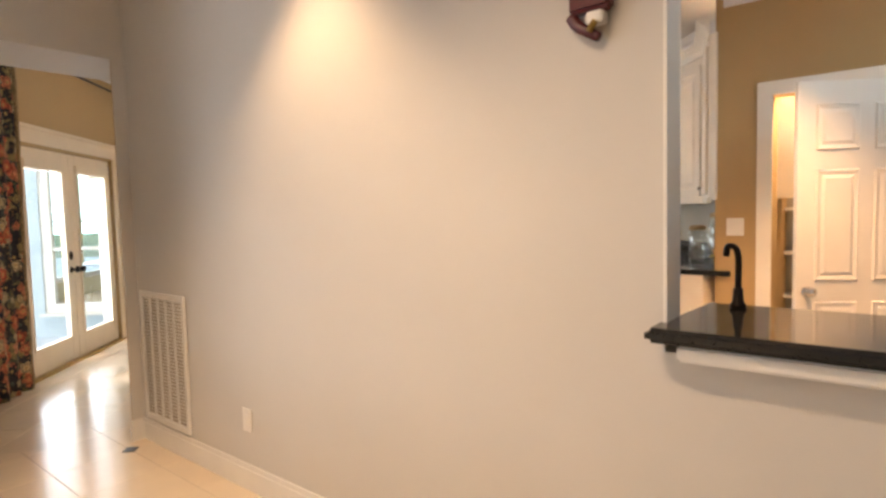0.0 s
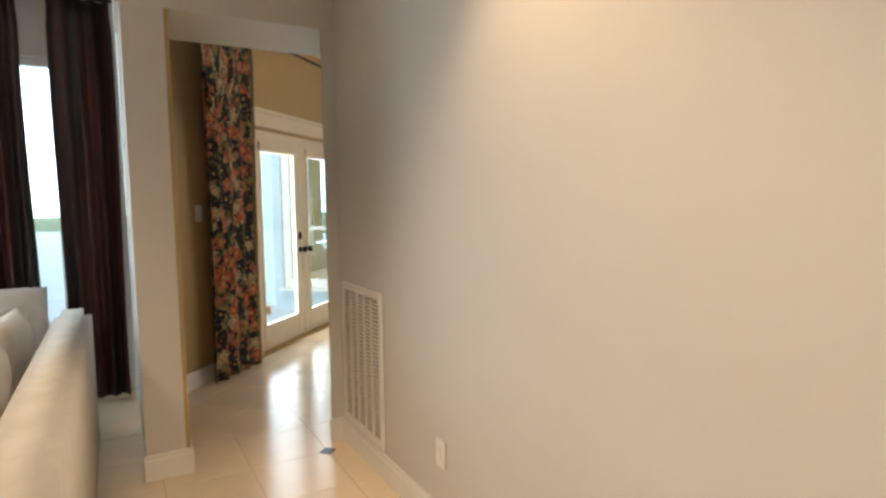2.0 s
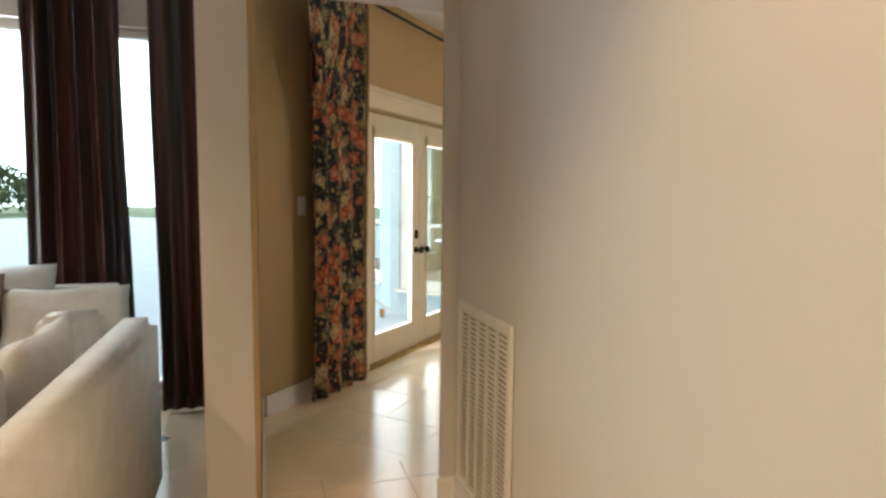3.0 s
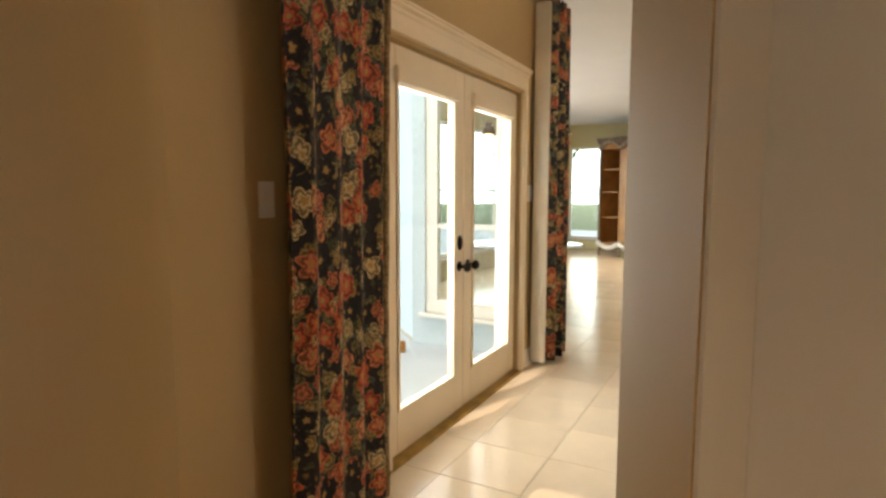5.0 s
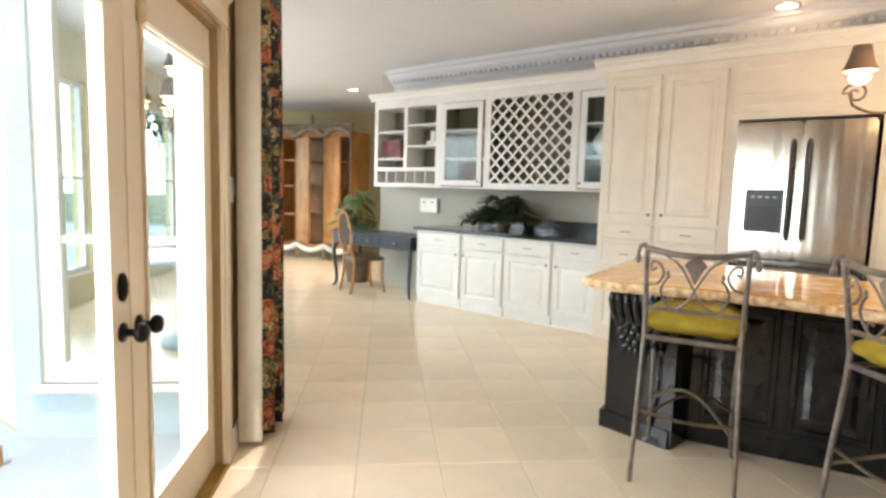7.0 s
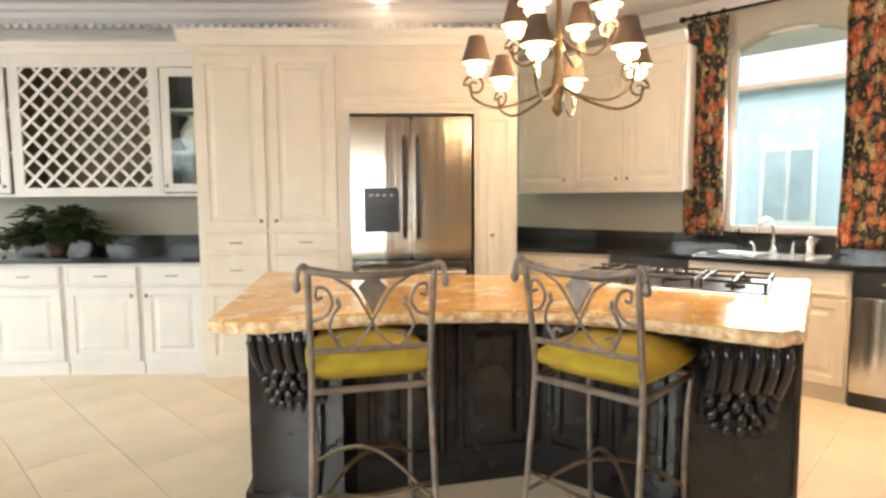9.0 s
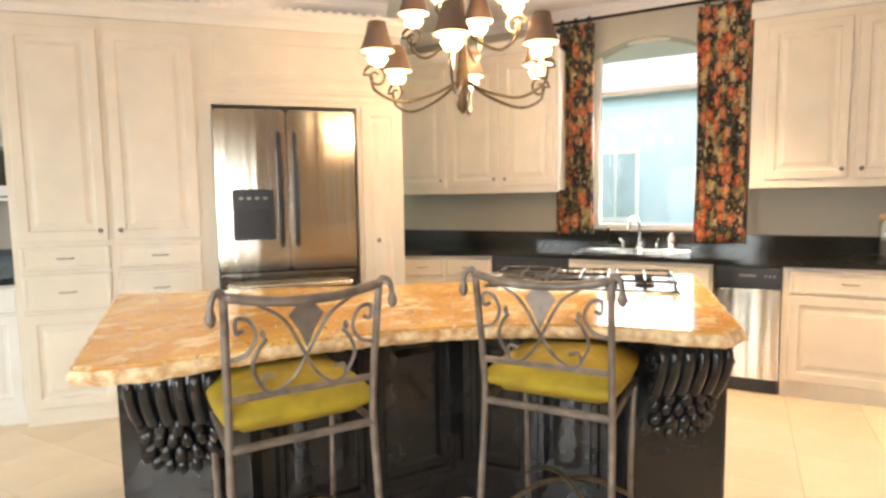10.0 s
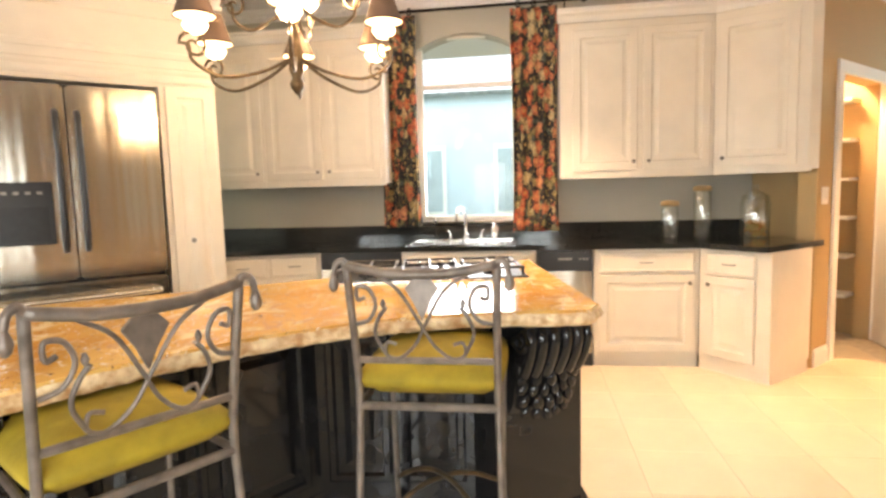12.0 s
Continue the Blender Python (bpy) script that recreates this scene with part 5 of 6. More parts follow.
# ---- stools ----
def stool(m):
    """An iron counter stool; its back is at local y = 0 and it faces +y."""
    st = thing("counter_stool", m, "grey iron counter stool with scrolled back and lime velvet seat", "stool", "stools at the island")
    W, H = 0.225, 1.11
    for s in (-1, 1):
        part("rear_leg", T(smoothpath(((s * 0.245, -0.03, 0), (s * 0.235, -0.005, 0.3), (s * W, 0.03, 0.68), (s * W, 0.015, 0.85), (s * (W + 0.005), -0.03, H)), 6), 0.0125, 8), IRON, st, "", True)
        part("scroll_finial", T(smoothpath(((s * (W + 0.003), -0.03, H - 0.004), (s * (W + 0.014), -0.036, H + 0.014), (s * (W + 0.034), -0.042, H + 0.004), (s * (W + 0.042), -0.044, H - 0.024)), 5), 0.0115, 8, 0.008), IRON, st, "", True)
        part("drop_bud", lathe(bmesh.new(), ((0.004, 0.012), (0.009, 0.0), (0.0165, -0.022), (0.013, -0.036), (0.004, -0.044)), 10, s * (W + 0.042), -0.044), IRON, st, "", True).matrix_basis = pose(0, 0, H - 0.026)
        part("front_leg", T(smoothpath(((s * 0.25, 0.47, 0.012), (s * 0.225, 0.455, 0.05), (s * 0.215, 0.42, 0.3), (s * 0.22, 0.42, 0.56), (s * 0.225, 0.44, 0.68)), 6), 0.011, 8), IRON, st, "", True)
        part("foot_curl", T(spiral((s * 0.25, 0.49, 0.035), 0.033, 0.012, -100, 130, ((0, 1, 0), (0, 0, 1)), 10), 0.010, 7), IRON, st, "", True)
        part("side_rail", T(((s * W, 0.03, 0.69), (s * W, 0.44, 0.69)), 0.011, 8), IRON, st)
    part("top_rail", T(smoothpath(((-W - 0.005, -0.03, H), (-0.11, -0.045, H - 0.018), (0, -0.05, H - 0.022), (0.11, -0.045, H - 0.018), (W + 0.005, -0.03, H)), 6), 0.0135, 10), IRON, st, "", True)
    part("back_rail", T(((-W, 0.018, 0.83), (W, 0.018, 0.83)), 0.010, 8), IRON, st)
    part("rear_seat_rail", T(((-W, 0.03, 0.69), (W, 0.03, 0.69)), 0.012, 8), IRON, st)
    part("front_seat_rail", T(((-W, 0.44, 0.69), (W, 0.44, 0.69)), 0.011, 8), IRON, st)
    # diamond leaf in the back with two crossing curves
    bm = bmesh.new()
    prism(bm, ((0, 0.955), (0.022, 1.0), (0.052, 1.045), (0.0, 1.097), (-0.052, 1.045), (-0.022, 1.0)), -0.006, 0.006)
    bmesh.ops.rotate(bm, verts=bm.verts, cent=(0, 0, 0), matrix=Matrix.Rotation(radians(90), 3, 'X'))
    bmesh.ops.translate(bm, verts=bm.verts, vec=(0, -0.02, 0))
    part("diamond_leaf", bm, IRON, st, "flat iron diamond leaf")
    for s in (-1, 1):
        y = -0.005
        part("lyre_curve", T(smoothpath(((s * 0.14, -0.035, 1.085), (s * 0.07, -0.03, 1.04), (s * 0.012, -0.015, 0.95), (-s * 0.03, 0.0, 0.88), (-s * 0.085, 0.012, 0.838), (-s * 0.125, 0.012, 0.85), (-s * 0.12, 0.008, 0.885), (-s * 0.09, 0.008, 0.88)), 5), 0.0055, 7), IRON, st, "", True)
        part("side_scroll", T(smoothpath(((s * 0.125, 0.01, 0.85), (s * 0.155, 0.0, 0.91), (s * 0.14, -0.01, 0.96), (s * 0.115, -0.012, 0.99)), 5) , 0.0062, 7), IRON, st, "", True)
        part("corner_scroll", T(smoothpath(((s * 0.215, -0.005, 0.94), (s * 0.17, -0.012, 0.955), (s * 0.145, -0.018, 1.0), (s * 0.165, -0.024, 1.045), (s * 0.20, -0.026, 1.05), (s * 0.20, -0.024, 1.015), (s * 0.178, -0.02, 1.02)), 5), 0.0062, 7), IRON, st, "", True)
        part("bud", lathe(bmesh.new(), ((0.003, -0.012), (0.010, 0), (0.004, 0.014)), 8), IRON, st, "", True).matrix_basis = pose(s * 0.125, -0.012, 1.0)
    # crossed stretchers
    part("stretcher", T(smoothpath(((-0.235, 0.0, 0.27), (-0.1, 0.14, 0.36), (0, 0.22, 0.38), (0.1, 0.3, 0.36), (0.215, 0.42, 0.27)), 5), 0.008, 7), BRONZE, st, "", True)
    part("stretcher", T(smoothpath(((0.235, 0.0, 0.27), (0.1, 0.14, 0.365), (0, 0.22, 0.395), (-0.1, 0.3, 0.365), (-0.215, 0.42, 0.27)), 5), 0.008, 7), BRONZE, st, "", True)
    part("stretcher", T(smoothpath(((-0.235, 0.005, 0.34), (0, -0.005, 0.325), (0.235, 0.005, 0.34)), 5), 0.008, 7), BRONZE, st, "", True)
    # cushion
    bm = B(-0.248, 0.248, 0.015, 0.475, 0.702, 0.83)
    bmesh.ops.subdivide_edges(bm, edges=bm.edges[:], cuts=9, use_grid_fill=True)
    for v in bm.verts:
        x, y, z = v.co.x / 0.248, (v.co.y - 0.245) / 0.23, (v.co.z - 0.766) / 0.064
        rim = max(abs(x), abs(y)) ** 5
        v.co.z = 0.766 + 0.064 * z * (1 - 0.55 * rim) + 0.012 * (1 - x * x) * (1 - y * y) * (z > 0)
        k = 1 - 0.10 * z * z - 0.05 * (x * x * y * y)
        v.co.x, v.co.y = 0.248 * x * k, 0.245 + 0.23 * y * k
        if z < 0:
            v.co.z = max(v.co.z, 0.701)
    part("seat_cushion", bm, LIME, st, "plump lime green velvet seat", True)
    return st


NARROW = Matrix.Diagonal((0.91, 1, 1.01, 1))
stool(pose(-0.92, 6.91, 0, 0, 0, 57 - 90) @ NARROW)
stool(pose(-0.45, 6.39, 0, 0, 0, -90) @ NARROW)


# ---- chandeliers ----
def chandelier(m, arms, r, upper_arms, label, ceiling, lit=14.0):
    """Origin at the bottom finial; local z up."""
    ch = thing("chandelier", m, label, "chandelier", "chandeliers")
    part("stem", lathe(bmesh.new(), ((0.006, 0), (0.018, 0.015), (0.03, 0.03), (0.034, 0.05), (0.022, 0.075), (0.034, 0.11), (0.036, 0.19), (0.026, 0.23), (0.020, 0.30), (0.030, 0.36), (0.018, 0.42), (0.014, 0.60), (0.03, 0.63), (0.01, 0.68), (0.006, 0.70)), 14), BRONZE, ch, "", True)
    part("chain", T(((0, 0, 0.69), (0, 0, ceiling)), 0.007, 6), BRONZE, ch)
    part("canopy", lathe(bmesh.new(), ((0.065, ceiling - 0.004), (0.06, ceiling - 0.02), (0.02, ceiling - 0.045)), 16), BRONZE, ch, "", True)

    def lamp_arm(a, rr, zc, z0):
        u = Vector((math.cos(a), math.sin(a), 0))
        k = Vector((0, 0, 1))
        pts = smoothpath((u * 0.025 + k * z0, u * rr * 0.35 + k * (zc - 0.11), u * rr * 0.75 + k * (zc - 0.155), u * rr * 1.03 + k * (zc - 0.11), u * rr * 1.07 + k * (zc - 0.04)), 6)
        pts += spiral(u * (rr + 0.01) + k * (zc - 0.045), 0.06, 0.014, 5, 500, (tuple(u), (0, 0, 1)), 22)
        arm = part("arm", T(pts, 0.0085, 8, 0.006), BRONZE, ch, "scrolled bronze arm", True)
        c = u * rr
        part("cup", lathe(bmesh.new(), ((0.012, zc), (0.034, zc + 0.012), (0.050, zc + 0.035), (0.044, zc + 0.05), (0.03, zc + 0.055)), 14, c.x, c.y), BULB, arm, "glowing frosted glass cup", True)
        part("candle", lathe(bmesh.new(), ((0.012, zc + 0.055), (0.012, zc + 0.09)), 8, c.x, c.y), BULB, arm)
        sh = part("shade", lathe(bmesh.new(), ((0.085, zc + 0.07), (0.078, zc + 0.085), (0.055, zc + 0.15), (0.042, zc + 0.205)), 18, c.x, c.y, True), SHADE, arm, "taupe bell shade", True)
        sh.modifiers.new("thickness", 'SOLIDIFY').thickness = 0.003
        # self-glowing disc stands in for bulb light on the inside of the shade
        part("lining", lathe(bmesh.new(), ((0.079, zc + 0.074), (0.076, zc + 0.08), (0.02, zc + 0.095)), 18, c.x, c.y), SHADEIN, arm, "shade lining with bulb light put in as glow", True)
        return c + k * (zc + 0.03)

    spots = [lamp_arm(2 * math.pi * i / arms + 0.35, r, 0.20, 0.16) for i in range(arms)]
    spots += [lamp_arm(2 * math.pi * i / upper_arms + 0.1, r * 0.60, 0.45, 0.40) for i in range(upper_arms)]
    for i, p in enumerate(spots):
        if i % 3 == 0:
            lamp("chandelier_lamp", 'POINT', m @ Matrix.Translation(p + Vector((0, 0, -0.06))), lit, (1.0, 0.72, 0.42), radius=0.04)


chandelier(pose(0.55, 7.13, 1.78), 6, 0.44, 4, "bronze scrolled chandelier with lit taupe bell shades", CEILZ - 1.78)
chandelier(pose(-3.85, 9.5, 1.72), 6, 0.42, 3, "dark bronze chandelier over the breakfast table", CEILZ - 1.72, 8.0)

# recessed lamp trims in the ceiling; all but y = 14.0 are added over fill spots
for x, y in ((0.9, 9.0), (1.6, 6.0), (-2.84, 14.0), (1.9, 2.76)):
    d = thing("recessed_lamp", pose(x, y, CEILZ - 0.012), "round white recessed ceiling lamp, lit; one known, three added", "ceiling lamp", "recessed ceiling lamps")
    part("trim_ring", lathe(bmesh.new(), ((0.10, 0.011), (0.10, 0.002), (0.08, -0.004), (0.075, 0.004)), 20, 0, 0, True), TRIM, d, "", True)
    part("lens", lathe(bmesh.new(), ((0.074, 0.010), (0.074, 0.004), (0.03, 0.003)), 20), LIT, d, "glowing lens")

# ---- serving hatch ----
bar = thing("serving_counter", D, "polished black granite bar top on the serving hatch", "worktop")
bm = prism(bmesh.new(), ((-0.80, 1.655), (1.6, 1.655), (1.6, 2.16), (-0.770, 2.16), (-0.770, 1.76), (-0.80, 1.755)), 1.022, 1.062)
bmesh.ops.bevel(bm, geom=[e for e in bm.edges if abs(e.verts[0].co.z - e.verts[1].co.z) < 1e-5], offset=0.012, segments=3, affect='EDGES')
part("slab", bm, GRANITE, bar)
part("support_moulding", B(-0.73, 1.6, 1.685, 1.757, 0.975, 1.02, 0.008), TRIM, bar, "white moulding under the bar")
bf = thing("bar_faucet", dg(-0.665, 2.08, 1.063), "dark bronze gooseneck bar faucet", "faucet")
part("spout", T(smoothpath(((0, 0, 0), (0, 0, 0.09), (0, 0, 0.15), (-0.008, 0.0, 0.18), (-0.028, 0.0, 0.185), (-0.034, 0, 0.155)), 6), 0.0095, 10), DARKMETAL, bf, "", True)
part("base", lathe(bmesh.new(), ((0.024, 0), (0.024, 0.01), (0.016, 0.02), (0.014, 0.06)), 14), DARKMETAL, bf, "", True)
structure("trim_hatch_edge", B(-0.781, -0.772, 1.75, 1.87, 1.062, 2.32), TRIM, "white edge of the serving hatch", "moulding", D)

# pantry
pd = tagged(new("door_pantry"), "white six panel pantry door standing ajar", "door", "", "structure")
pd.matrix_basis = dg(-0.15, 4.50, 0) @ pose(0, 0, 0, 0, 0, 215)
part("leaf", B(0, 0.76, 0, 0.038, 0.01, 2.06, 0.003), TRIM, pd)
for x0, x1 in ((0.10, 0.34), (0.42, 0.66)):
    for z0, z1 in ((0.20, 0.80), (0.92, 1.56), (1.67, 1.93)):
        p = part("panel", slab(bmesh.new(), x0, x1, z0, z1, 0, ((0, 0.001), (0.008, 0.010), (0.03, 0.004), (0.05, 0.011))), TRIM, pd)
        p.matrix_basis = pose(x0 + x1, 0.038, 0, 0, 0, 180)
k = part("door_knob", lathe(bmesh.new(), ((0.03, 0), (0.03, 0.006), (0.012, 0.012), (0.012, 0.035), (0.028, 0.045), (0.03, 0.058), (0.006, 0.07)), 16), CHROME, pd, "chrome knob", True)
k.matrix_basis = pose(0.70, 0.038, 0.86, -90)
bm = bmesh.new()
for a in ((-1.04, -0.95, 0, 2.08), (-0.15, -0.06, 0, 2.08), (-1.04, -0.06, 2.08, 2.17)):
    box(bm, a[0], a[1], 4.495, 4.518, a[2], a[3], 0.004)
structure("trim_pantry_casing", bm, TRIM, "white moulded pantry door casing", "moulding", D)
sh = thing("pantry_shelves", D, "white painted wooden pantry shelves", "shelves")
for z in (0.35, 0.68, 1.0, 1.32, 1.64, 1.96):
    part("shelf", B(-0.945, -0.06, 5.02, 5.395, z, z + 0.022), TRIM, sh)
    part("side_shelf", B(-0.30, -0.06, 4.66, 5.018, z, z + 0.022), TRIM, sh)

# switches, outlets, vent
def plate(name, m, w, h, label, toggles=1):
    p = thing(name, m, label, "switch" if "switch" in name else "outlet")
    part("cover", B(-w / 2, w / 2, -0.008, -0.001, -h / 2, h / 2, 0.003), PLASTIC, p)
    for k in range(toggles):
        x = (k - (toggles - 1) / 2) * 0.045
        part("toggle", B(x - 0.012, x + 0.012, -0.013, -0.008, -0.028, 0.028, 0.002), PLASTIC, p)


plate("light_switch", FD @ pose(4.745, 0, 1.31), 0.075, 0.125, "white light switch beside the floral curtain")
plate("light_switch", FD @ pose(7.42, 0, 1.33), 0.08, 0.125, "white light switch beside the french doors", 2)
plate("light_switch", dg(-1.17, 4.52, 1.22), 0.11, 0.12, "cream light switch near the pantry", 2)
plate("wall_outlet", dg(-2.82, 1.757, 0.36), 0.075, 0.12, "white wall outlet low on the wall")
vent = thing("air_vent", dg(-3.93, 1.757, 0), "white louvred return air grille on the wall", "vent")
bm = bmesh.new()
for a in ((0, 0.03, 0.15, 0.94), (0.51, 0.54, 0.15, 0.94), (0.03, 0.51, 0.15, 0.18), (0.03, 0.51, 0.91, 0.94)):
    box(bm, a[0], a[1], -0.016, -0.001, a[2], a[3], 0.002)
part("frame", bm, TRIM, vent)
part("backing", B(0.03, 0.51, -0.003, -0.001, 0.18, 0.91), GROUT, vent, "dim backing")
for k in range(4):
    part("mullion", B(0.118 + 0.096 * k, 0.130 + 0.096 * k, -0.015, -0.003, 0.18, 0.91), TRIM, vent)
for k in range(36):
    s = part("slat", B(0.03, 0.51, -0.0015, 0.0015, -0.010, 0.010), TRIM, vent)
    s.matrix_basis = pose(0, -0.009, 0.19 + 0.0203 * k, 40)
wp = thing("wall_phone", dg(-9.72, 7.296, 1.15), "white wall panel with two buttons over the desk", "intercom")
part("case", B(-0.15, 0.15, -0.03, -0.001, -0.09, 0.09, 0.006), PLASTIC, wp)
for x in (-0.09, 0.05):
    part("button", B(x, x + 0.04, -0.034, -0.03, 0.03, 0.05, 0.002), PEWTER, wp)
art = thing("wall_ornament", dg(-0.97, 1.757, 1.945), "dark red and white star shaped wall ornament", "ornament")
RED = mat("oxblood_enamel", (0.10, 0.012, 0.015), 0.35, var=0.2, scale=10)
bm = B(-0.06, 0.06, -0.05, -0.002, -0.03, 0.25, 0.01)
part("block", bm, RED, art, "oxblood red block")
bm = B(-0.01, 0.04, -0.046, -0.004, -0.065, -0.032, 0.004)
part("band", bm, PLASTIC, art, "white band")
part("tail", T(smoothpath(((-0.06, -0.025, -0.03), (-0.04, -0.025, -0.06), (0.005, -0.025, -0.09), (0.02, -0.025, -0.10)), 5), 0.018, 8, 0.014), RED, art, "", True)
part("clip", T(((0.0, -0.045, -0.085), (0.02, -0.045, -0.06)), 0.009, 6), BRASS, art)

# ---- sofa ----
so = thing("sofa", dg(-5.42, -2.31, 0) , "pale grey linen sofa with loose cushions", "sofa")


def pillow(name, m, w, h, t, material, label, parent=None):
    bm = bmesh.new()
    bmesh.ops.create_grid(bm, x_segments=12, y_segments=12, size=1)
    back = bmesh.ops.duplicate(bm, geom=bm.faces[:] + bm.edges[:] + bm.verts[:])
    dup = {v for v in back["geom"] if isinstance(v, bmesh.types.BMVert)}
    for v in bm.verts:
        x, y = v.co.x, v.co.y
        e = (max(0, 1 - x * x) * max(0, 1 - y * y)) ** 0.45
        pull_in = 1 - 0.06 * (1 - abs(x)) * abs(y) - 0.06 * (1 - abs(y)) * abs(x)
        v.co = Vector((x * w / 2 * pull_in, (1 if v in dup else -1) * t / 2 * e + 0.012 * math.sin(5 * x + 3 * y), y * h / 2 * pull_in))
    bmesh.ops.remove_doubles(bm, verts=bm.verts, dist=0.0005)
    if parent is not None:
        p = part(name, bm, material, parent, label, True)
        p.matrix_basis = m
        return p
    ob = link(name, bm, material, None, "", m, True)
    return tagged(ob, label, "cushion")


# local x = s (from the window towards the room), local y = n; the back stands at the window, the arm at high n
part("base", B(0.10, 1.05, 0.05, 2.45, 0.12, 0.42, 0.03), LINEN, so)
part("back", B(0.0, 0.22, 0.05, 2.50, 0.14, 0.86, 0.05), LINEN, so, "high back")
bm = bmesh.new()
poly = ((0.10, 0.14), (1.12, 0.14), (1.14, 0.60), (1.10, 0.86), (1.0, 0.875), (0.55, 0.80), (0.10, 0.86))
prism(bm, poly, -2.50, -2.36)
bmesh.ops.rotate(bm, verts=bm.verts, cent=(0, 0, 0), matrix=Matrix.Rotation(radians(90), 3, 'X'))
bmesh.ops.bevel(bm, geom=bm.edges[:], offset=0.03, segments=3, affect='EDGES')
part("arm", bm, LINEN, so, "tall sloping arm", True)
for y in (0.08, 1.24):
    pillow("seat_cushion", pose(0.62, y + 0.56, 0.50, 90, 0, 0), 0.84, 1.14, 0.24, LINEN, "soft seat cushion", so)
for i, y in enumerate((0.35, 1.02, 1.68)):
    pillow("back_cushion", pose(0.33, y + 0.22, 0.74, -12, 0, 90), 0.62, 0.54, 0.22, CUSH, "blue grey back cushion", so)
for x, y in ((0.08, 0.12), (1.04, 0.12), (0.08, 2.40), (1.04, 2.40)):
    part("leg", lathe(bmesh.new(), ((0.018, 0), (0.028, 0.12)), 8, x, y), DARKWOOD, so)
so2 = thing("sofa", dg(-4.30, 0.36, 0), "pale linen sofa seen from behind its low back", "sofa")
# local x = s; the back's outer face looks along +n, the seat towards -n
part("base", B(0.03, 2.0, -0.92, 0.0, 0.14, 0.40, 0.02), LINEN, so2)
bm = B(0.0, 2.05, 0.0, 0.16, 0.13, 0.865, 0.035)
part("back", bm, LINEN, so2, "upright linen back", True)
part("arm", B(0.0, 0.16, -0.95, -0.002, 0.13, 0.68, 0.035), LINEN, so2, "low linen arm", True)
part("arm", B(1.90, 2.05, -0.95, -0.002, 0.13, 0.68, 0.035), LINEN, so2, "low linen arm", True)
for x in (0.17, 1.04):
    pillow("seat_cushion", pose(x + 0.43, -0.46, 0.48, 90, 0, 0), 0.86, 0.88, 0.22, LINEN, "soft linen seat cushion", so2)
for x in (0.45, 1.05, 1.6):
    pillow("back_cushion", pose(x, -0.17, 0.70, -14, 0, 0), 0.58, 0.46, 0.2, LINEN, "loose linen back cushion", so2)
for x in (0.06, 1.98):
    for y in (-0.88, 0.10):
        part("leg", lathe(bmesh.new(), ((0.018, 0), (0.028, 0.135)), 8, x, y), DARKWOOD, so2, "dark wooden leg")
pillow("throw_cushion", dg(-4.85, 0.02, 0.73, 90) @ pose(0, 0, 0, -35, 0, 10), 0.55, 0.42, 0.2, LINEN, "pale linen throw cushion on the sofa")
pillow("throw_cushion", dg(-4.80, -0.45, 0.78, 90) @ pose(0, 0, 0, -20, 0, 15), 0.44, 0.44, 0.16, mat("mauve_tapestry", (0.30, 0.19, 0.16), 0.9, var=0.4, scale=40, alt=(0.14, 0.07, 0.07), bump=0.4, bscale=200), "mauve tapestry cushion with gold fringe on the sofa")

# ---- desk, chair, plants ----
dk = thing("writing_desk", dg(-10.93, 6.62, 0), "dark navy writing desk with slim curved legs", "desk")
part("top", B(0, 1.5, 0, 0.55, 0.745, 0.775, 0.008), NAVY, dk)
part("apron", B(0.04, 1.46, 0.03, 0.52, 0.60, 0.745), NAVY, dk)
for x0 in (0.08, 0.55, 1.02):
    d = part("drawer", B(x0, x0 + 0.40, 0.018, 0.03, 0.63, 0.73, 0.003), NAVY, dk)
    knob(d, x0 + 0.2, 0.68, 0.018, BRASS)
for x in (0.06, 1.44):
    for y in (0.06, 0.49):
        sx, sy = (-1 if x < 0.5 else 1), (-1 if y < 0.3 else 1)
        part("leg", T(smoothpath(((x, y, 0.62), (x + 0.02 * sx, y + 0.02 * sy, 0.48), (x - 0.01 * sx, y, 0.2), (x - 0.005 * sx, y, 0.06), (x + 0.03 * sx, y + 0.03 * sy, 0.012)), 5), 0.032, 8, 0.013), NAVY, dk, "", True)
chr_ = thing("desk_chair", dg(-10.40, 6.50, 0, -20), "brown wooden chair with an oval spindle back", "chair")
part("seat", B(-0.23, 0.23, -0.02, 0.42, 0.42, 0.47, 0.02), DARKWOOD, chr_, "brown padded seat")
for s in (-1, 1):
    part("rear_leg", T(smoothpath(((s * 0.19, -0.05, 0), (s * 0.18, 0.0, 0.25), (s * 0.16, 0.0, 0.47)), 5), 0.017, 8), WOOD, chr_, "", True)
    part("front_leg", T(smoothpath(((s * 0.21, 0.42, 0), (s * 0.2, 0.39, 0.2), (s * 0.2, 0.39, 0.43)), 5), 0.014, 8, 0.02), WOOD, chr_, "", True)
ring = [(0.21 * math.cos(a), -0.03 - 0.09 * (0.30 + 0.27 * math.sin(a)), 0.78 + 0.27 * math.sin(a)) for a in [2 * math.pi * k / 28 for k in range(29)]]
part("oval_back", T(ring, 0.016, 8), WOOD, chr_, "oval back hoop", True)
for k in range(-2, 3):
    part("spindle", T(((k * 0.022, -0.035, 0.53), (k * 0.045, -0.07, 0.80), (k * 0.05, -0.075, 1.02 - 0.012 * k * k)), 0.007, 6), DARKWOOD, chr_)
for s in (-1, 1):
    part("back_post", T(((s * 0.16, 0.0, 0.46), (s * 0.14, -0.035, 0.60)), 0.014, 7), WOOD, chr_)


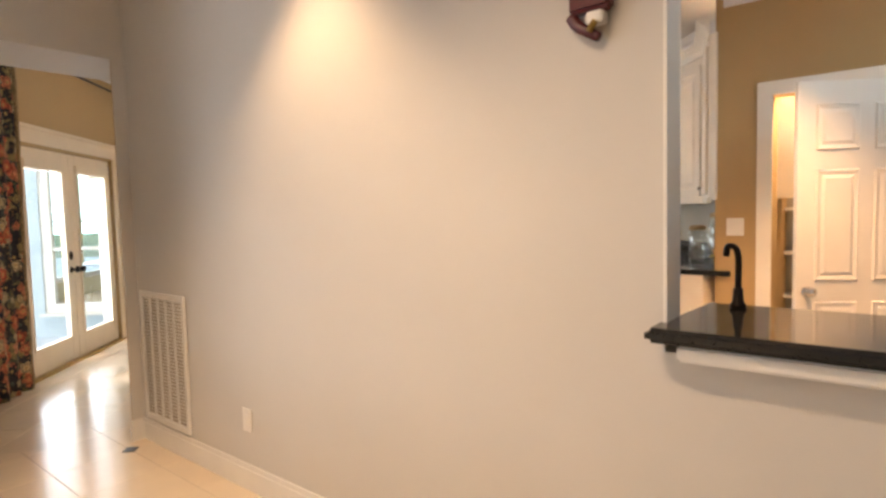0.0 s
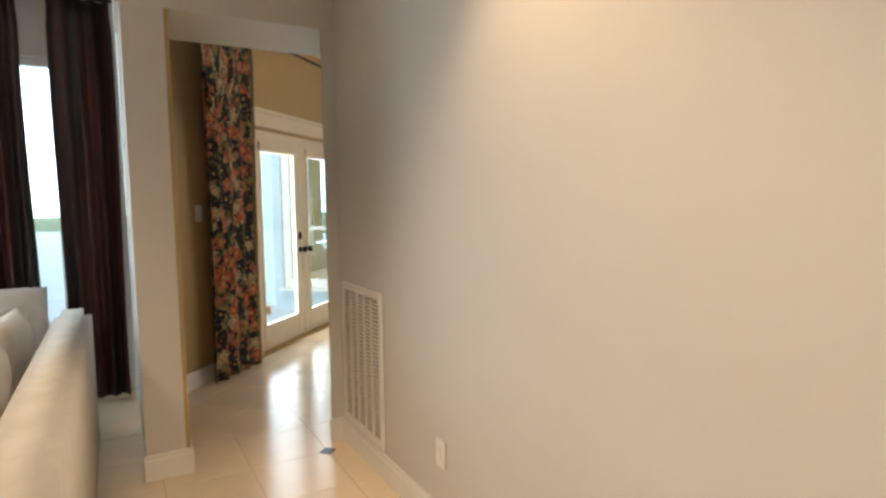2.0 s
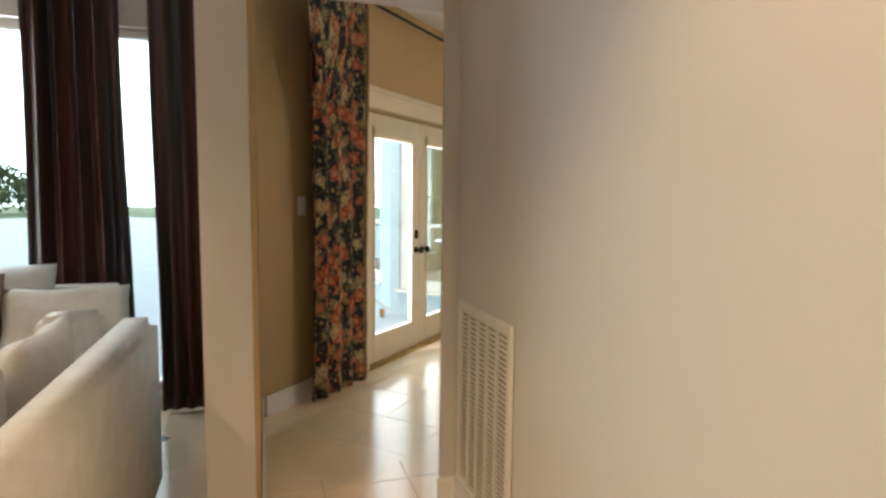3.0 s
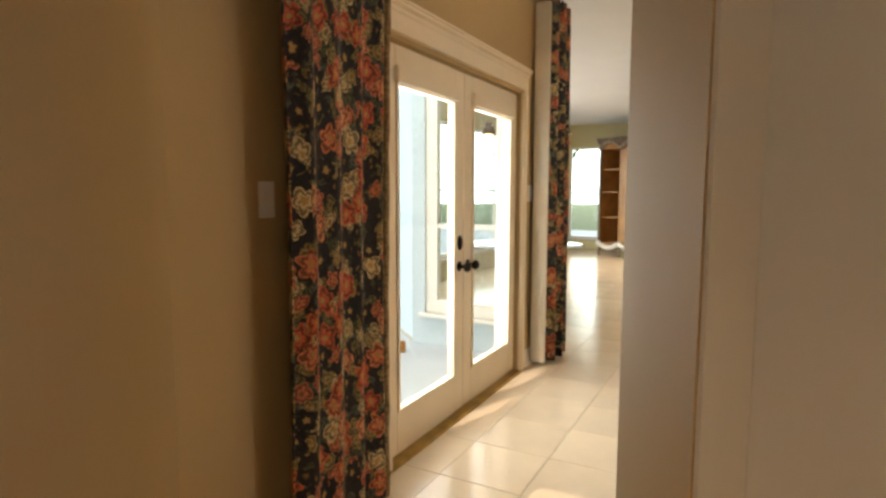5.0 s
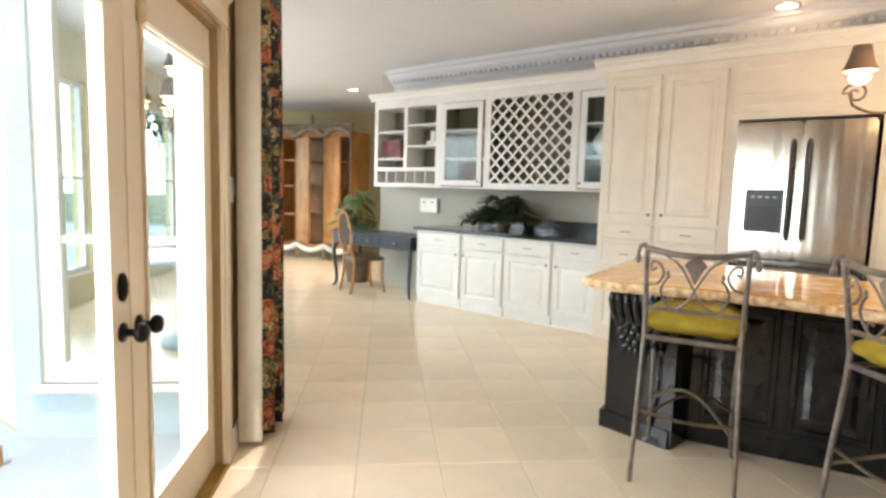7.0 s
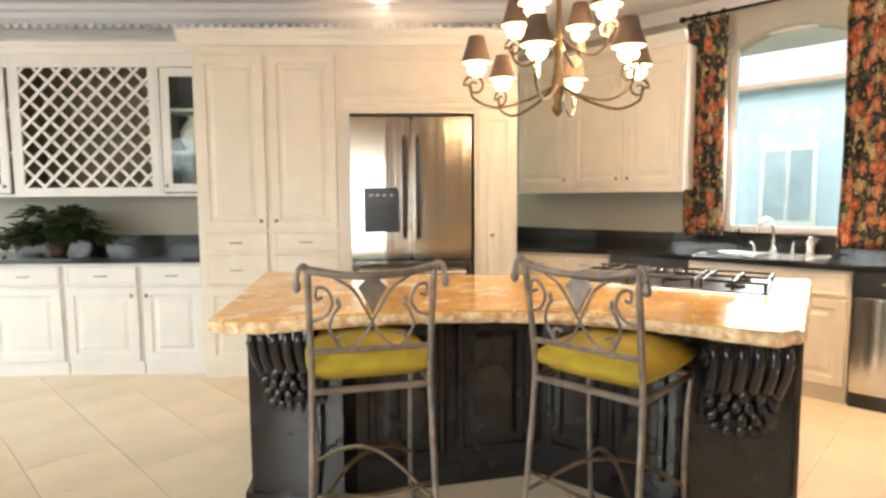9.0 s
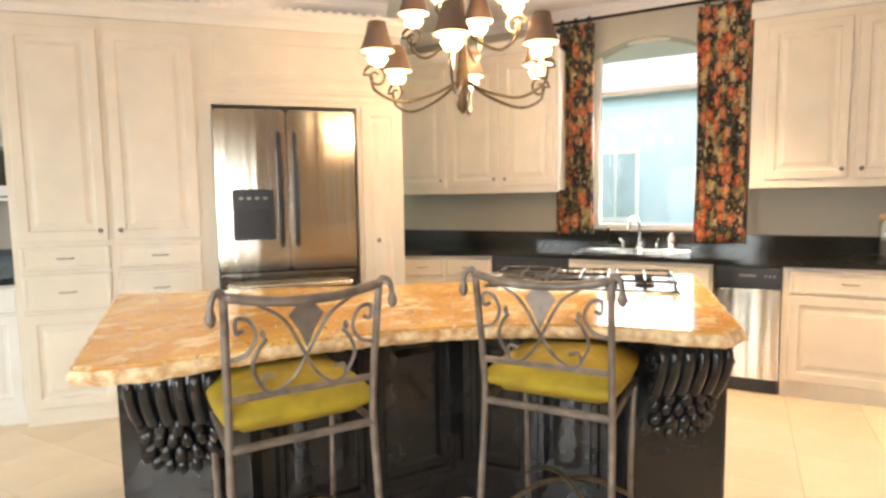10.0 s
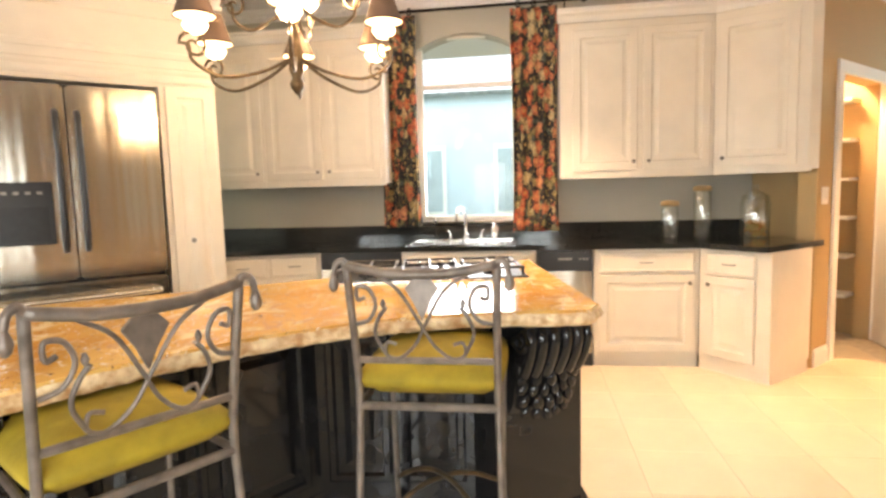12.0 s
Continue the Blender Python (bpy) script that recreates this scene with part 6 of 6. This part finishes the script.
def leaf_mesh(L, W, bend):
    bm = bmesh.new()
    rows = []
    for k in range(5):
        t = k / 4
        w = W * math.sin(math.pi * (0.08 + 0.9 * t)) ** 0.8
        rows.append([bm.verts.new((x * w, L * t, -bend * t * t - 0.25 * abs(x) * w)) for x in (-0.5, 0, 0.5)])
    for a, b in zip(rows, rows[1:]):
        for i in range(2):
            bm.faces.new((a[i], a[i + 1], b[i + 1], b[i]))
    me = bpy.data.meshes.new("leaf")
    bm.to_mesh(me)
    bm.free()
    for p in me.polygons:
        p.use_smooth = True
    return me


rnd = random.Random(12)
fern = thing("potted_fern", dg(-8.35, 6.98, 0.914), "bushy dark green fern in a low pot on the worktop", "plant")
part("pot", lathe(bmesh.new(), ((0.06, 0), (0.08, 0.07), (0.085, 0.09), (0.07, 0.09)), 16), DARKWOOD, fern, "dark pot", True)
me = leaf_mesh(0.12, 0.035, 0.03)
me.materials.append(LEAF)
for k in range(80):
    a, r = rnd.uniform(0, 6.28), rnd.uniform(0.12, 0.60)
    tipz = 0.05 + 0.40 * (1 - r / 0.62) * rnd.uniform(0.2, 1.1) + rnd.uniform(-0.02, 0.06)
    pts = smoothpath(((0, 0, 0.10), (math.cos(a) * r * 0.5, math.sin(a) * r * 0.28, tipz + 0.06), (math.cos(a) * r, math.sin(a) * r * 0.42, tipz)), 5)
    st = part("frond", T(pts, 0.004, 5, 0.0015), LEAF, fern)
    for i in range(2, len(pts)):
        for s in (-1, 1):
            o = new("leaf", me)
            o.parent = st
            o.matrix_basis = Matrix.Translation(pts[i]) @ Euler((rnd.uniform(-0.3, 0.5), rnd.uniform(-0.3, 0.3), a - 1.57 + s * rnd.uniform(0.4, 1.1))).to_matrix().to_4x4()
fig = thing("fig_tree", dg(-10.95, 7.15, 0), "tall potted fig with large pale green leaves", "plant")
part("pot", lathe(bmesh.new(), ((0.15, 0), (0.20, 0.28), (0.21, 0.32), (0.18, 0.32)), 18), DARKWOOD, fig, "brown pot", True)
part("trunk", T(smoothpath(((0, 0, 0.3), (0.03, 0.02, 0.9), (-0.02, 0, 1.15), (0.02, 0, 1.38)), 6), 0.018, 8, 0.008), DARKWOOD, fig, "", True)
me = leaf_mesh(0.19, 0.15, 0.05)
me.materials.append(FIGLEAF)
for k in range(60):
    z = rnd.uniform(0.75, 1.32)
    a, r = rnd.uniform(0, 6.28), rnd.uniform(0.03, 0.30) * (1.35 - 0.45 * z)
    o = new("leaf", me)
    o.parent = fig
    o.matrix_basis = pose(r * math.cos(a), r * math.sin(a), z, rnd.uniform(-60, 10), rnd.uniform(-25, 25), math.degrees(a) - 90)

# ---- armoire ----
ar = thing("armoire", pose(-4.45, 15.75, 0, 0, 0, -28) @ Matrix.Diagonal((1, 1, 1.07, 1)), "large honey wood armoire with a carved arched top and open doors", "armoire")
W = 1.75
part("body", B(0, 0.05, 0, 0.62, 0.2, 2.2), WOOD, ar)
part("side", B(W - 0.05, W, 0, 0.62, 0.2, 2.2), WOOD, ar)
part("back", B(0.05, W - 0.05, 0.58, 0.62, 0.2, 2.2), WOOD, ar)
part("floor_board", B(0.05, W - 0.05, 0.0, 0.58, 0.2, 0.26), WOOD, ar)
part("top_board", B(0.05, W - 0.05, 0.0, 0.58, 2.10, 2.2), WOOD, ar)
for z in (0.75, 1.25, 1.7):
    part("shelf", B(0.05, W - 0.05, 0.06, 0.58, z, z + 0.025), WOOD, ar)
GREYW = mat("bleached_carved_wood", (0.36, 0.27, 0.19), 0.6, var=0.3, scale=14, bump=0.5, bscale=60)
for x in (0.0, 0.55, 1.15, W - 0.06):
    part("post", B(x, x + 0.06, -0.02, 0.02, 0.2, 2.2, 0.006), DARKWOOD, ar)
for x0, x1 in ((0.02, 0.58), (0.58, 1.18), (1.18, 1.74)):
    pts = [(x0 + (x1 - x0) * k / 10, -0.02, 2.12 + 0.13 * math.sin(math.pi * k / 10)) for k in range(11)]
    part("carved_arch", T(pts, 0.05, 8), GREYW, ar, "carved bleached arch", True)
    pts = [(x0 + (x1 - x0) * k / 10, -0.02, 0.26 - 0.10 * math.sin(math.pi * k / 10)) for k in range(11)]
    part("carved_apron", T(pts, 0.05, 8), TRIM, ar, "carved whitened apron", True)
part("cornice", crown_bar(-0.04, W + 0.04, 0.0, 2.2, 0.12, 0.07), DARKWOOD, ar)
part("finial", lathe(bmesh.new(), ((0.05, 2.30), (0.03, 2.36), (0.05, 2.40), (0.01, 2.52)), 10, W / 2, 0.02), GREYW, ar, "", True)
for x in (0.05, 0.58, 1.17, W - 0.05):
    part("foot", T(smoothpath(((x, 0.03, 0.2), (x, -0.01, 0.12), (x, 0.0, 0.0)), 4), 0.04, 8, 0.025), GREYW, ar, "", True)
for x, ang in ((0.60, -28), (1.20, -24)):
    d = part("door", B(0, 0.5, -0.02, 0.02, 0.30, 2.08, 0.005), WOOD, ar, "honey wood door ajar")
    for za, zb in ((0.40, 1.10), (1.18, 1.98)):
        part("door_panel", slab(bmesh.new(), 0.08, 0.42, za, zb, -0.0205, ((0, 0.002), (0.012, 0.012), (0.035, 0.004), (0.055, 0.010))), WOOD, d)
    d.matrix_basis = pose(x, -0.04, 0, 0, 0, ang)

# ---- breakfast table ----
bt = thing("breakfast_table", pose(-3.85, 9.5, 0), "round dark glass breakfast table on a pale pedestal", "table")
part("top", lathe(bmesh.new(), ((0.66, 0.735), (0.67, 0.742), (0.66, 0.75), (0.3, 0.7505)), 40), DARKGLASS, bt, "round glass top", True)
part("pedestal", lathe(bmesh.new(), ((0.32, 0), (0.32, 0.04), (0.12, 0.10), (0.10, 0.4), (0.16, 0.62), (0.28, 0.733)), 20), STUCCO, bt, "pale stone pedestal", True)

# ---- floor tiles ----
floor_ob = bpy.data.objects["floor"]


def tile_mesh(name, a, b, material, h=0.006):
    """One stone tile, a by b, with eased edges, its top at z = 0."""
    bm = bmesh.new()
    e, g = 0.002, 0.0015
    lo = [bm.verts.new(p) for p in ((g, g, -h), (a - g, g, -h), (a - g, b - g, -h), (g, b - g, -h))]
    mi = [bm.verts.new(p) for p in ((g, g, -e), (a - g, g, -e), (a - g, b - g, -e), (g, b - g, -e))]
    hi = [bm.verts.new(p) for p in ((g + e, g + e, 0), (a - g - e, g + e, 0), (a - g - e, b - g - e, 0), (g + e, b - g - e, 0))]
    for p, q in ((lo, mi), (mi, hi)):
        for k in range(4):
            bm.faces.new((p[k], p[(k + 1) % 4], q[(k + 1) % 4], q[k]))
    bm.faces.new(hi)
    me = bpy.data.meshes.new(name)
    bm.to_mesh(me)
    bm.free()
    me.materials.append(material)
    return me


A = 0.41
small = tile_mesh("tile", A, A, TILE)


def inside(x, y):
    """On the kitchen side of the slanted walls."""
    s, n = (x - y) / math.sqrt(2), (x + y) / math.sqrt(2)
    return n < 7.35 or s < -10.4


near, far = [], bmesh.new()
for i in range(-9, 13):
    for j in range(-2, 31):
        x, y = -2.42 + A * i, 4.35 + A * j
        s, n = (x + A / 2 - y - A / 2) / math.sqrt(2), (x + y + A) / math.sqrt(2)
        if x < -4.3 and y < 7.75 + (-4.3 - x) * 0.862:
            continue
        if x < -3.45 and y < 7.7 or x < -5.7 or x > 2.9 or y > 16.8:
            continue
        if s > -4.42 and n < 2.25 or n < 0.55 or n > 7.4 and s > -10.6 or n > 4.7 and s > -0.7:
            continue
        near.append((x, y))
near.sort(key=lambda p: math.hypot(p[0] + 1.6, p[1] - 6.2))
for x, y in near[:290]:
    o = new("tile", small)
    o.parent = floor_ob
    o.matrix_basis = pose(x, y, 0)
for x, y in near[290:]:
    box(far, x + 0.0015, x + A - 0.0015, y + 0.0015, y + A - 0.0015, -0.005, 0)
o = part("far_tiles", far, TILE, floor_ob)
o["kind"] = "stuff"
inset = tile_mesh("inset_tile", 0.075, 0.075, INSET, 0.003)
rest = bmesh.new()
count = 0
for i in range(-5, 20):
    for j in range(-12, 3):
        s, n = -4.27 + A * i, 1.20 + A * j
        if n > 1.5 and s > -4.2 and n > 1.65 or s < -5.6 and False or s > 2.9 or n < -4.9:
            continue
        if s < -4.7 and n > 0.72 or s < -4.3 and n > 1.7:
            continue
        if s < -3.2 + 2 and n > -1.2 and count < 140:
            count += 1
            o = new("tile", small)
            o.parent = floor_ob
            o.matrix_basis = dg(s, n, -0.0006)
        else:
            r = box(bmesh.new(), 0.0015, A - 0.0015, 0.0015, A - 0.0015, -0.005, -0.0006)
            r.transform(dg(s, n))
            tmp = bpy.data.meshes.new("t")
            r.to_mesh(tmp)
            r.free()
            rest.from_mesh(tmp)
            bpy.data.meshes.remove(tmp)
o = part("living_far_tiles", rest, TILE, floor_ob)
o["kind"] = "stuff"
for s, n in ((-3.86, 1.61), (-5.09, 0.38), (-3.04, 0.79), (-4.68, -0.03), (-2.22, 1.2 - 0.41), (-3.86, 0.38)):
    o = new("inset_tile", inset)
    o.parent = floor_ob
    o.matrix_basis = dg(s, n, 0.003) @ pose(0, 0, 0, 0, 0, 45) @ pose(-0.0375, -0.0375, 0)
